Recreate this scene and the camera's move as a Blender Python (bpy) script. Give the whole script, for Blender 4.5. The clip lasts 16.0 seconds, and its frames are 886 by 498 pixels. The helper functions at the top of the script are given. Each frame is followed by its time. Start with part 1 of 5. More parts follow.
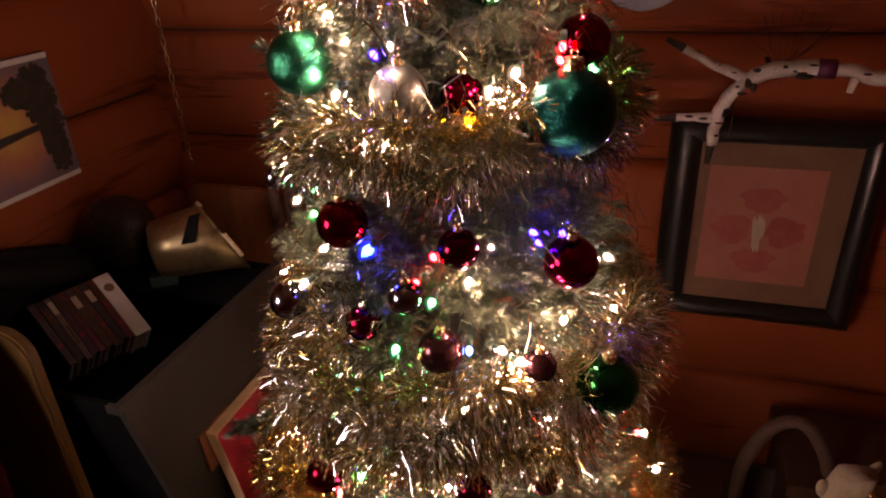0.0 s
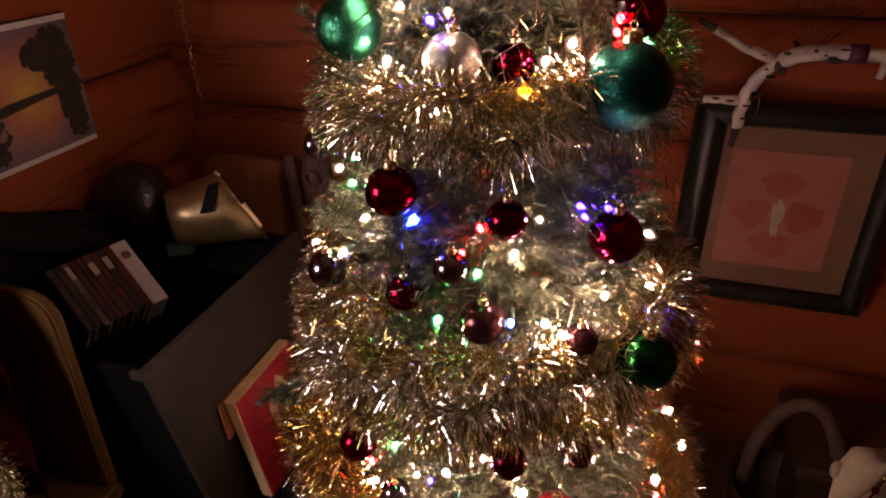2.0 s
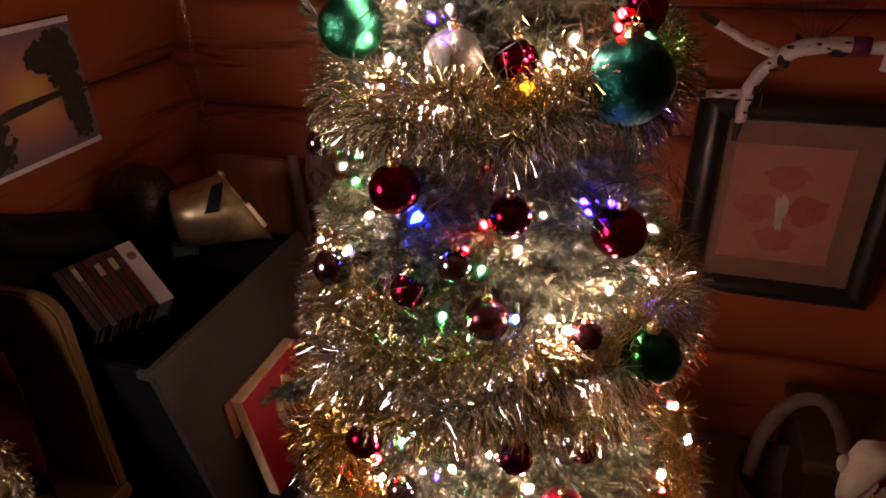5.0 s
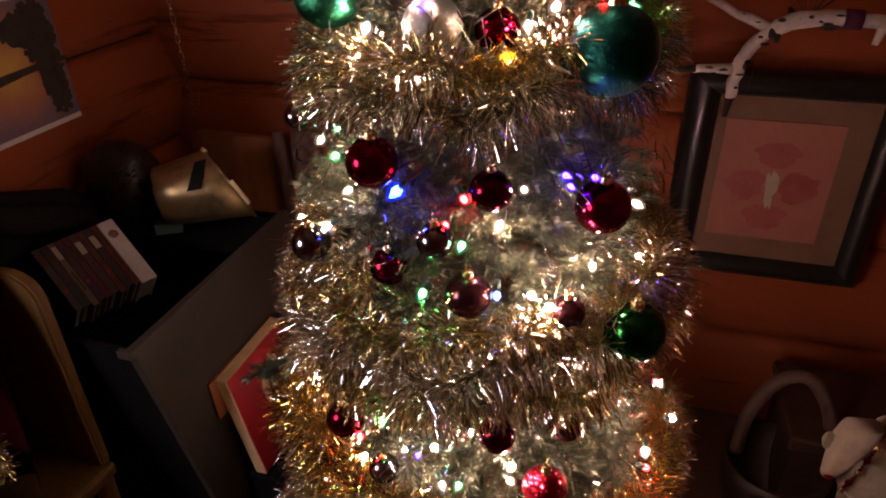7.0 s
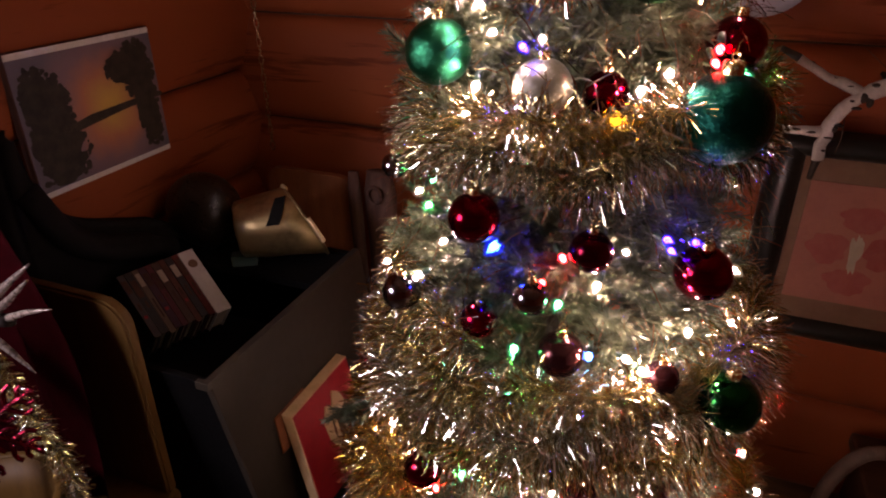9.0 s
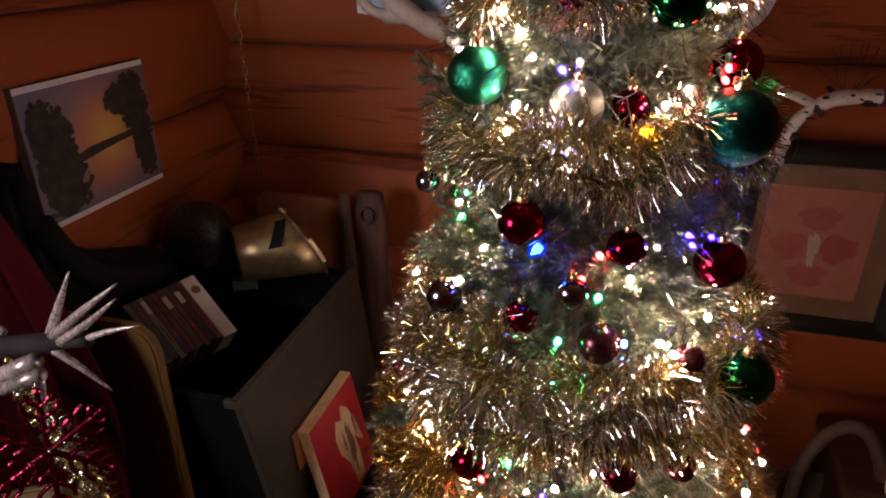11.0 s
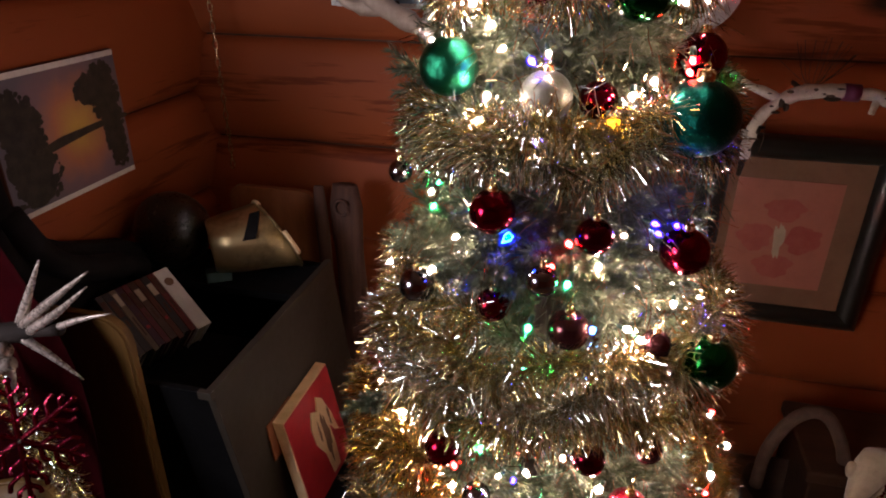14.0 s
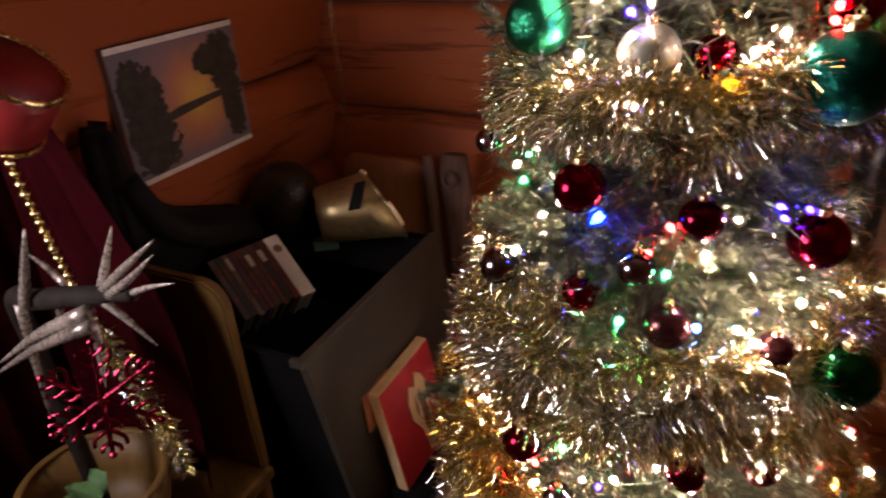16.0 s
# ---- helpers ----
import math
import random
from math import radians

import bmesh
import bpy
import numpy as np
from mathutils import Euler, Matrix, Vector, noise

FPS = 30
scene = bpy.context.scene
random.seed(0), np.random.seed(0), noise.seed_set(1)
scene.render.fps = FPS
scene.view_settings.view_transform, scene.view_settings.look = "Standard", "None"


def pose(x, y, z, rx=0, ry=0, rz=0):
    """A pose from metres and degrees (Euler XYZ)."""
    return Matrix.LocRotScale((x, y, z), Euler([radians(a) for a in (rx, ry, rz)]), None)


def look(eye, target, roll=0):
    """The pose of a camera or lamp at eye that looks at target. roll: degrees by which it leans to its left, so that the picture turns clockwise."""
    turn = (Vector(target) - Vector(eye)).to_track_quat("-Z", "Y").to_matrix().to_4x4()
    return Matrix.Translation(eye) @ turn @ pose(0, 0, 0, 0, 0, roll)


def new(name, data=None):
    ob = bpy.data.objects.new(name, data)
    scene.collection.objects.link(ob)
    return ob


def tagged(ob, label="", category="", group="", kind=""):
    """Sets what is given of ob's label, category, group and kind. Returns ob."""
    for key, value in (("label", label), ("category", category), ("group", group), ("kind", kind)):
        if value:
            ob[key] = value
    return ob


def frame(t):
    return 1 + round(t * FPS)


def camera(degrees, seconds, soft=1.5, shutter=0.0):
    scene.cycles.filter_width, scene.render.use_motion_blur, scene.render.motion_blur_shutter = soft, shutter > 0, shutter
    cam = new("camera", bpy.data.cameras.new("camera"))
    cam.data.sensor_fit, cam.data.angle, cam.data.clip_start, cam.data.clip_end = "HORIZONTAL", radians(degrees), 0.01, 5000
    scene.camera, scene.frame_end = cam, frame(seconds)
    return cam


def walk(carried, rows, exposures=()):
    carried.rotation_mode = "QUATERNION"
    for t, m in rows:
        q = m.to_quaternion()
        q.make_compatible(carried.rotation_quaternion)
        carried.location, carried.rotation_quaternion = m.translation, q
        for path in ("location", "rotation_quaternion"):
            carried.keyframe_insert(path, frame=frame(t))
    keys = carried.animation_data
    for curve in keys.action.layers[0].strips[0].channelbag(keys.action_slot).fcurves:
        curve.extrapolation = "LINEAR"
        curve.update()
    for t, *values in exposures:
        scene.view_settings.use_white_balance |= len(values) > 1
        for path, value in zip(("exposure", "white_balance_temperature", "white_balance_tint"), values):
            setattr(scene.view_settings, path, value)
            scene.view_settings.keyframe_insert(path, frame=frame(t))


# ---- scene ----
cam = camera(67.6, 16.0, soft=1.9, shutter=0.5)
METRES, EYE, TILT, LEAN, TURN = 0.62, 1.6, 0.0, 0.0, 18.3
ROWS = [
    (0.0, 0.0, 0.0, 0.0, -1.21, -26.86, 2.38),
    (0.5, -0.0283, 0.0217, -0.0188, -2.87, -28.16, 1.21),
    (1.0, -0.042, 0.0119, -0.0146, -4.05, -28.29, 0.87),
    (1.5, -0.0749, 0.0052, -0.0205, -2.9, -28.47, 0.89),
    (2.0, -0.1181, -0.003, -0.0192, -1.18, -28.48, 0.66),
    (2.5, -0.1339, -0.0103, -0.0127, -1.51, -28.38, 0.12),
    (3.0, -0.1329, -0.0199, -0.0136, -1.29, -28.43, 0.92),
    (3.5, -0.1312, -0.0315, -0.0157, -1.61, -28.4, 0.91),
    (6.0, -0.1012, 0.0136, -0.0345, -0.92, -29.35, 1.69),
    (6.5, -0.0882, 0.0166, -0.0452, -1.04, -29.96, 1.66),
    (7.0, -0.0863, 0.012, -0.0453, -1.59, -30.3, 1.19),
    (7.5, -0.1118, 0.0081, -0.0389, -1.76, -30.16, 0.61),
    (8.0, -0.1451, 0.006, -0.0283, -0.26, -29.34, 0.06),
    (8.5, -0.1295, 0.0366, -0.034, 3.27, -28.49, 1.08),
    (9.0, -0.1995, 0.0245, -0.0069, 3.18, -27.12, 0.17),
    (9.5, -0.3122, -0.0461, 0.0048, 0.2, -26.2, 1.25),
    (12.0, -0.4623, -0.1251, 0.0189, -3.66, -24.8, -0.26),
    (12.5, -0.4669, -0.1335, 0.018, -3.77, -24.71, 0.05),
    (13.0, -0.4674, -0.1339, 0.0169, -3.67, -24.54, 0.02),
    (13.5, -0.4518, -0.1388, 0.0141, -3.98, -24.98, -0.02),
    (14.0, -0.4377, -0.1405, 0.0109, -4.67, -25.47, -0.42),
    (14.5, -0.4037, -0.1236, 0.0041, -3.93, -26.46, 0.01),
    (15.0, -0.3761, -0.1091, -0.0124, -4.5, -27.58, 0.42),
    (15.5, -0.3688, -0.0733, -0.0185, -1.29, -27.84, 1.36),
    (16.0, -0.3022, -0.0076, -0.0378, 6.92, -27.72, 3.08),
]
walk(cam, [(t, pose(0, 0, EYE, TILT, LEAN, TURN) @ pose(METRES * x, METRES * y, METRES * z, 90 + pitch, roll, yaw)) for t, x, y, z, yaw, pitch, roll in ROWS], [(0.0, -0.05, 7700, 44), (3.7, -0.06, 7500, 45), (8.5, -0.06, 6950, 41), (9.5, -0.03, 6750, 37), (12.0, 0.17, 6350, 24), (14.6, 0.17, 6350, 24), (15.0, 0.34, 6600, 23), (16.0, 0.34, 6700, 24)])

# ---- world and light ----
world = bpy.data.worlds.new("night")
scene.world = world
world.use_nodes = True
world.node_tree.nodes["Background"].inputs[0].default_value = (0.02, 0.02, 0.03, 1)
world.node_tree.nodes["Background"].inputs[1].default_value = 0.1

BULB_WHITE = 1700.0
BULB_COLOUR = 44.0
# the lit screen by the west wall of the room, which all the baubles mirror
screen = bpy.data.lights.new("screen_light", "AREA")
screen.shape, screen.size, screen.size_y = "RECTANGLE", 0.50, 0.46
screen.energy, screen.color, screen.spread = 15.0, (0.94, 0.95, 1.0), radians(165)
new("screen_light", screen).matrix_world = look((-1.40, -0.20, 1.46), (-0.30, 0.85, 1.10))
AX, AY = -0.30, 0.98      # the tree's axis
BACK, LEFT = 1.74, -1.48  # inner faces of the two log walls seen


def rad(z):
    """The tree's radius at a height."""
    return max(0.03, 0.262 + (1.32 - z) * 0.17)


# ---- materials ----
def nodes_of(name):
    m = bpy.data.materials.new(name)
    m.use_nodes = True
    t = m.node_tree
    return m, t, t.nodes, t.nodes["Principled BSDF"]


def surface(name, a, b, rough=0.5, metal=0.0, scale=20.0, stretch=(1, 1, 1), bump=0.15, fine=6.0, spec=0.5, sheen=0.0, coat=0.0, vary=0.25):
    """A surface that varies between the colours a and b at two scales, with fine relief."""
    m, t, n, p = nodes_of(name)
    co = n.new("ShaderNodeTexCoord")
    mp = n.new("ShaderNodeMapping")
    mp.inputs["Scale"].default_value = stretch
    t.links.new(co.outputs["Object"], mp.inputs[0])
    big, small = n.new("ShaderNodeTexNoise"), n.new("ShaderNodeTexNoise")
    big.inputs["Scale"].default_value, small.inputs["Scale"].default_value = scale, scale * fine
    big.inputs["Detail"].default_value, small.inputs["Detail"].default_value = 5, 3
    for k in (big, small):
        t.links.new(mp.outputs[0], k.inputs["Vector"])
    info = n.new("ShaderNodeObjectInfo")
    mixn = n.new("ShaderNodeMath"); mixn.operation = "MULTIPLY_ADD"
    t.links.new(small.outputs[0], mixn.inputs[0]); mixn.inputs[1].default_value = 0.45
    t.links.new(big.outputs[0], mixn.inputs[2])
    rnd = n.new("ShaderNodeMath"); rnd.operation = "MULTIPLY_ADD"
    t.links.new(info.outputs["Random"], rnd.inputs[0]); rnd.inputs[1].default_value = vary
    t.links.new(mixn.outputs[0], rnd.inputs[2])
    ramp = n.new("ShaderNodeValToRGB")
    ramp.color_ramp.elements[0].position, ramp.color_ramp.elements[1].position = 0.45, 1.05
    ramp.color_ramp.elements[0].color, ramp.color_ramp.elements[1].color = (*a, 1), (*b, 1)
    t.links.new(rnd.outputs[0], ramp.inputs[0])
    t.links.new(ramp.outputs[0], p.inputs["Base Color"])
    bp = n.new("ShaderNodeBump")
    bp.inputs["Strength"].default_value, bp.inputs["Distance"].default_value = bump, 0.002
    t.links.new(mixn.outputs[0], bp.inputs["Height"])
    t.links.new(bp.outputs[0], p.inputs["Normal"])
    rr = n.new("ShaderNodeMapRange")
    rr.inputs["To Min"].default_value, rr.inputs["To Max"].default_value = max(0.03, rough - 0.12), min(1, rough + 0.12)
    t.links.new(small.outputs[0], rr.inputs[0])
    t.links.new(rr.outputs[0], p.inputs["Roughness"])
    p.inputs["Metallic"].default_value = metal
    p.inputs["Specular IOR Level"].default_value = spec
    p.inputs["Sheen Weight"].default_value = sheen
    p.inputs["Coat Weight"].default_value = coat
    return m


def log_wood(name, along):
    """Orange-stained log with grain along one axis, knots and checks."""
    m, t, n, p = nodes_of(name)
    co, mp = n.new("ShaderNodeTexCoord"), n.new("ShaderNodeMapping")
    s = [9.0, 9.0, 9.0]
    s["xyz".index(along)] = 0.8
    mp.inputs["Scale"].default_value = s
    t.links.new(co.outputs["Object"], mp.inputs[0])
    info = n.new("ShaderNodeObjectInfo")
    off = n.new("ShaderNodeVectorMath"); off.operation = "ADD"
    sc = n.new("ShaderNodeMath"); sc.operation = "MULTIPLY"; sc.inputs[1].default_value = 37.0
    t.links.new(info.outputs["Random"], sc.inputs[0])
    t.links.new(mp.outputs[0], off.inputs[0]); t.links.new(sc.outputs[0], off.inputs[1])
    grain, broad, fine = (n.new("ShaderNodeTexNoise") for _ in range(3))
    grain.inputs["Scale"].default_value, broad.inputs["Scale"].default_value, fine.inputs["Scale"].default_value = 3.0, 0.6, 14.0
    grain.inputs["Detail"].default_value = 6
    grain.inputs["Distortion"].default_value = 0.6
    for k in (grain, broad, fine):
        t.links.new(off.outputs[0], k.inputs["Vector"])
    add = n.new("ShaderNodeMath"); add.operation = "MULTIPLY_ADD"; add.inputs[1].default_value = 0.28
    t.links.new(fine.outputs[0], add.inputs[0]); t.links.new(grain.outputs[0], add.inputs[2])
    add2 = n.new("ShaderNodeMath"); add2.operation = "MULTIPLY_ADD"; add2.inputs[1].default_value = 0.95
    t.links.new(broad.outputs[0], add2.inputs[0]); t.links.new(add.outputs[0], add2.inputs[2])
    ramp = n.new("ShaderNodeValToRGB")
    e = ramp.color_ramp.elements
    e[0].position, e[0].color = 0.68, (0.070, 0.012, 0.004, 1)
    e[1].position, e[1].color = 1.25, (0.34, 0.082, 0.024, 1)
    x = e.new(0.92); x.color = (0.215, 0.044, 0.012, 1)
    t.links.new(add2.outputs[0], ramp.inputs[0])
    vor = n.new("ShaderNodeTexVoronoi"); vor.inputs["Scale"].default_value = 2.6
    kn = n.new("ShaderNodeMapping")
    k = [1.0, 1.0, 1.0]; k["xyz".index(along)] = 0.55
    kn.inputs["Scale"].default_value = k
    t.links.new(co.outputs["Object"], kn.inputs[0]); 
    off2 = n.new("ShaderNodeVectorMath"); off2.operation = "ADD"
    t.links.new(kn.outputs[0], off2.inputs[0]); t.links.new(sc.outputs[0], off2.inputs[1])
    t.links.new(off2.outputs[0], vor.inputs["Vector"])
    knot = n.new("ShaderNodeMapRange")
    knot.inputs["From Min"].default_value, knot.inputs["From Max"].default_value = 0.03, 0.11
    t.links.new(vor.outputs["Distance"], knot.inputs[0])
    mix = n.new("ShaderNodeMix"); mix.data_type = "RGBA"
    mix.inputs["A"].default_value = (0.035, 0.012, 0.006, 1)
    t.links.new(knot.outputs[0], mix.inputs["Factor"]); t.links.new(ramp.outputs[0], mix.inputs["B"])
    t.links.new(mix.outputs["Result"], p.inputs["Base Color"])
    bp = n.new("ShaderNodeBump"); bp.inputs["Strength"].default_value, bp.inputs["Distance"].default_value = 0.35, 0.003
    t.links.new(add.outputs[0], bp.inputs["Height"]); t.links.new(bp.outputs[0], p.inputs["Normal"])
    p.inputs["Roughness"].default_value = 0.6
    p.inputs["Specular IOR Level"].default_value = 0.22
    return m


def glitter(name, col, rough=0.28, metal=1.0, scale=420.0, amount=1.0):
    """Glitter: small facets, each turned its own way."""
    m, t, n, p = nodes_of(name)
    co = n.new("ShaderNodeTexCoord")
    vor = n.new("ShaderNodeTexVoronoi"); vor.inputs["Scale"].default_value = scale
    t.links.new(co.outputs["Object"], vor.inputs["Vector"])
    geo = n.new("ShaderNodeNewGeometry")
    sub = n.new("ShaderNodeVectorMath"); sub.operation = "SUBTRACT"; sub.inputs[1].default_value = (0.5, 0.5, 0.5)
    t.links.new(vor.outputs["Color"], sub.inputs[0])
    scl = n.new("ShaderNodeVectorMath"); scl.operation = "SCALE"; scl.inputs["Scale"].default_value = amount
    t.links.new(sub.outputs[0], scl.inputs[0])
    add = n.new("ShaderNodeVectorMath"); add.operation = "ADD"
    t.links.new(geo.outputs["Normal"], add.inputs[0]); t.links.new(scl.outputs[0], add.inputs[1])
    nrm = n.new("ShaderNodeVectorMath"); nrm.operation = "NORMALIZE"
    t.links.new(add.outputs[0], nrm.inputs[0]); t.links.new(nrm.outputs[0], p.inputs["Normal"])
    p.inputs["Base Color"].default_value = (*col, 1)
    p.inputs["Roughness"].default_value, p.inputs["Metallic"].default_value = rough, metal
    return m


def foil(name, colours, rough=0.19):
    """Metal foil cut in strips, each strip of one of the colours and more or less creased."""
    m, t, n, p = nodes_of(name)
    geo = n.new("ShaderNodeNewGeometry")
    ramp = n.new("ShaderNodeValToRGB")
    ramp.color_ramp.interpolation = "CONSTANT"
    e = ramp.color_ramp.elements
    while len(e) < len(colours):
        e.new(0.5)
    for k, c in enumerate(colours):
        e[k].position, e[k].color = k / len(colours), (*c, 1)
    t.links.new(geo.outputs["Random Per Island"], ramp.inputs[0])
    t.links.new(ramp.outputs[0], p.inputs["Base Color"])
    rr = n.new("ShaderNodeMath"); rr.operation = "PINGPONG"; rr.inputs[1].default_value = 0.12
    t.links.new(geo.outputs["Random Per Island"], rr.inputs[0])
    ad = n.new("ShaderNodeMath"); ad.operation = "ADD"; ad.inputs[1].default_value = rough - 0.06
    t.links.new(rr.outputs[0], ad.inputs[0]); t.links.new(ad.outputs[0], p.inputs["Roughness"])
    p.inputs["Metallic"].default_value = 1.0
    return m


def metal(name, col, rough=0.15):
    return surface(name, tuple(c * 0.8 for c in col), col, rough, 1.0, 30, bump=0.03, vary=0.05)


def glow(name, col, strength):
    m, t, n, p = nodes_of(name)
    p.inputs["Base Color"].default_value = (*col, 1)
    p.inputs["Emission Color"].default_value = (*col, 1)
    p.inputs["Emission Strength"].default_value = strength
    p.inputs["Roughness"].default_value = 0.2
    return m


LOG_X, LOG_Y = log_wood("log_along_x", "x"), log_wood("log_along_y", "y")
CHINK = surface("chinking", (0.05, 0.02, 0.01), (0.10, 0.045, 0.02), 0.8, scale=15)
FLOOR = surface("floor_boards", (0.07, 0.03, 0.015), (0.16, 0.08, 0.04), 0.45, scale=6, stretch=(1, 8, 1))
CEIL = surface("ceiling_boards", (0.20, 0.10, 0.05), (0.35, 0.18, 0.09), 0.5, scale=6, stretch=(1, 8, 1))
NEEDLE = surface("fir_needles", (0.018, 0.028, 0.012), (0.088, 0.098, 0.052), 0.48, scale=60, bump=0.0, vary=0.35, spec=0.35)
STEM = surface("fir_stem", (0.06, 0.05, 0.03), (0.12, 0.10, 0.05), 0.7, scale=60)
GOLD_T = foil("gold_tinsel", [(0.38, 0.27, 0.08), (0.60, 0.46, 0.17), (0.38, 0.34, 0.18), (0.74, 0.62, 0.32), (0.84, 0.80, 0.68), (0.90, 0.88, 0.82)])
# gold foil again, with the amber light of nearby bulbs in its colour
LAMPLIT_GOLD_T = foil("amber_tinsel", [(0.40, 0.22, 0.03), (0.62, 0.40, 0.08), (0.34, 0.26, 0.08), (0.78, 0.58, 0.20), (0.82, 0.74, 0.55)])
OLIVE_T = foil("olive_tinsel", [(0.24, 0.20, 0.09), (0.44, 0.39, 0.21), (0.30, 0.28, 0.17), (0.58, 0.53, 0.34), (0.84, 0.82, 0.74), (0.90, 0.88, 0.82)])
SILVER_T = foil("silver_tinsel", [(0.44, 0.36, 0.18), (0.70, 0.66, 0.54), (0.34, 0.29, 0.15), (0.86, 0.84, 0.78), (0.92, 0.91, 0.88)])
RED_M = metal("red_glass", (0.27, 0.006, 0.02), 0.10)
MAROON = metal("maroon_glass", (0.16, 0.008, 0.02), 0.14)
GREEN_M = metal("green_glass", (0.01, 0.16, 0.04), 0.12)
GREY_M = metal("smoky_glass", (0.30, 0.285, 0.30), 0.10)
BROWN_M = surface("plum_satin", (0.085, 0.026, 0.028), (0.13, 0.042, 0.042), 0.20, 0.9, 30, bump=0.03)
GREEN_G = glitter("green_glitter", (0.012, 0.22, 0.10), 0.30, scale=1050.0, amount=0.55)
TEAL_G = glitter("teal_glitter", (0.003, 0.092, 0.068), 0.30, scale=1050.0, amount=0.55)
SILVER_G = glitter("silver_glitter", (0.23, 0.215, 0.165), 0.36, scale=1050.0, amount=0.6)
RED_G = glitter("red_glitter", (0.45, 0.015, 0.03))
PINK_G = glitter("coral_glitter", (0.26, 0.021, 0.042), 0.20, scale=500.0, amount=0.35)
CAP = metal("gold_cap", (0.75, 0.55, 0.25), 0.25)
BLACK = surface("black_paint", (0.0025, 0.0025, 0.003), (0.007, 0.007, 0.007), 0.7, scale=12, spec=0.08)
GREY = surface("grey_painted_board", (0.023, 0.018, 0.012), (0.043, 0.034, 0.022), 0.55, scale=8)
# cream, its orange tint carrying the warm bulb light on the plaque
CREAM = surface("cream_edge", (0.54, 0.34, 0.14), (0.74, 0.52, 0.27), 0.6, scale=25)
CRIMSON = surface("crimson_paint", (0.34, 0.012, 0.02), (0.50, 0.03, 0.035), 0.45, scale=18)
WHITE = surface("white_paint", (0.62, 0.60, 0.55), (0.80, 0.78, 0.73), 0.55, scale=18)
ANTLER = surface("pale_antler", (0.26, 0.19, 0.13), (0.55, 0.44, 0.34), 0.5, scale=14, stretch=(1, 1, 1), bump=0.3)
BONE = surface("bleached_antler", (0.09, 0.070, 0.054), (0.36, 0.30, 0.25), 0.28, 0.5, 22, stretch=(1, 1, 1), bump=0.35)
BIRCH = surface("white_bark", (0.45, 0.42, 0.36), (0.78, 0.75, 0.68), 0.6, scale=20, bump=0.4)
DARKBARK = surface("dark_bark", (0.015, 0.012, 0.01), (0.06, 0.045, 0.03), 0.8, scale=40)
STEMWOOD = surface("dark_stem_wood", (0.005, 0.0035, 0.0025), (0.018, 0.012, 0.009), 0.8, scale=30, bump=0.6, spec=0.12)
HONEY = surface("honey_wood", (0.072, 0.032, 0.007), (0.14, 0.072, 0.017), 0.50, scale=5, stretch=(9, 9, 1), spec=0.3)
BOARD = surface("brown_board", (0.21, 0.068, 0.024), (0.33, 0.118, 0.042), 0.5, scale=6, stretch=(6, 6, 1))
DRIFT = surface("weathered_wood", (0.022, 0.009, 0.005), (0.10, 0.044, 0.026), 0.8, scale=8, stretch=(8, 8, 1), bump=0.6)
BRASS = surface("worn_brass", (0.03, 0.02, 0.008), (0.50, 0.37, 0.17), 0.36, 0.85, 15, bump=0.4)
FUR = surface("black_fur", (0.003, 0.003, 0.003), (0.012, 0.011, 0.010), 0.8, scale=30, spec=0.15)
VELVET = surface("burgundy_velvet", (0.018, 0.0008, 0.0016), (0.050, 0.0016, 0.0035), 0.95, scale=20, spec=0.08)
BLUEPIC = surface("blue_print", (0.05, 0.12, 0.22), (0.28, 0.42, 0.55), 0.4, scale=9)
MATBOARD = surface("tan_mat", (0.16, 0.085, 0.042), (0.23, 0.128, 0.07), 0.7, scale=12)
PRINT = surface("pink_paper", (0.34, 0.115, 0.075), (0.43, 0.165, 0.108), 0.6, scale=14)
PETAL = surface("red_petals", (0.34, 0.062, 0.045), (0.41, 0.112, 0.078), 0.6, scale=30)
SAGE = surface("sage_ink", (0.35, 0.30, 0.20), (0.48, 0.42, 0.30), 0.6, scale=30)
DARKGREEN = surface("green_wire", (0.01, 0.03, 0.015), (0.02, 0.05, 0.025), 0.5)
PURPLE = surface("purple_ribbon", (0.10, 0.015, 0.06), (0.16, 0.03, 0.10), 0.5)
WICKER = surface("pale_wicker", (0.055, 0.032, 0.021), (0.115, 0.072, 0.048), 0.8, scale=30, bump=0.5)
DARKWOOD = surface("dark_wood", (0.02, 0.010, 0.006), (0.06, 0.03, 0.016), 0.5, scale=6, stretch=(1, 6, 6))
LEAF = surface("holly_leaf", (0.05, 0.14, 0.05), (0.14, 0.28, 0.10), 0.35, scale=30)
PLUSH = surface("cream_plush", (0.20, 0.165, 0.10), (0.34, 0.285, 0.185), 0.9, scale=60, bump=0.6, sheen=0.3)
GLASS_B = surface("blue_glaze", (0.45, 0.48, 0.58), (0.66, 0.68, 0.75), 0.15, scale=10, coat=0.5)
WHITE_L = glow("warm_white_bulb", (1.0, 0.80, 0.66), BULB_WHITE)
LAMPS = {
    "blue": glow("blue_bulb", (0.0008, 0.0045, 1.0), BULB_COLOUR * 15.0),
    "pale blue": glow("cyan_reflection_glow", (0.03, 0.16, 1.0), BULB_COLOUR * 1.2),
    "purple": glow("violet_bulb", (0.008, 0.005, 1.0), BULB_COLOUR * 6.5),
    "green": glow("green_bulb", (0.012, 1.0, 0.22), BULB_COLOUR * 1.7),
    "red": glow("red_bulb", (1.0, 0.014, 0.010), BULB_COLOUR * 4.0),
    "yellow": glow("amber_bulb", (1.0, 0.36, 0.003), BULB_COLOUR * 0.7),
}


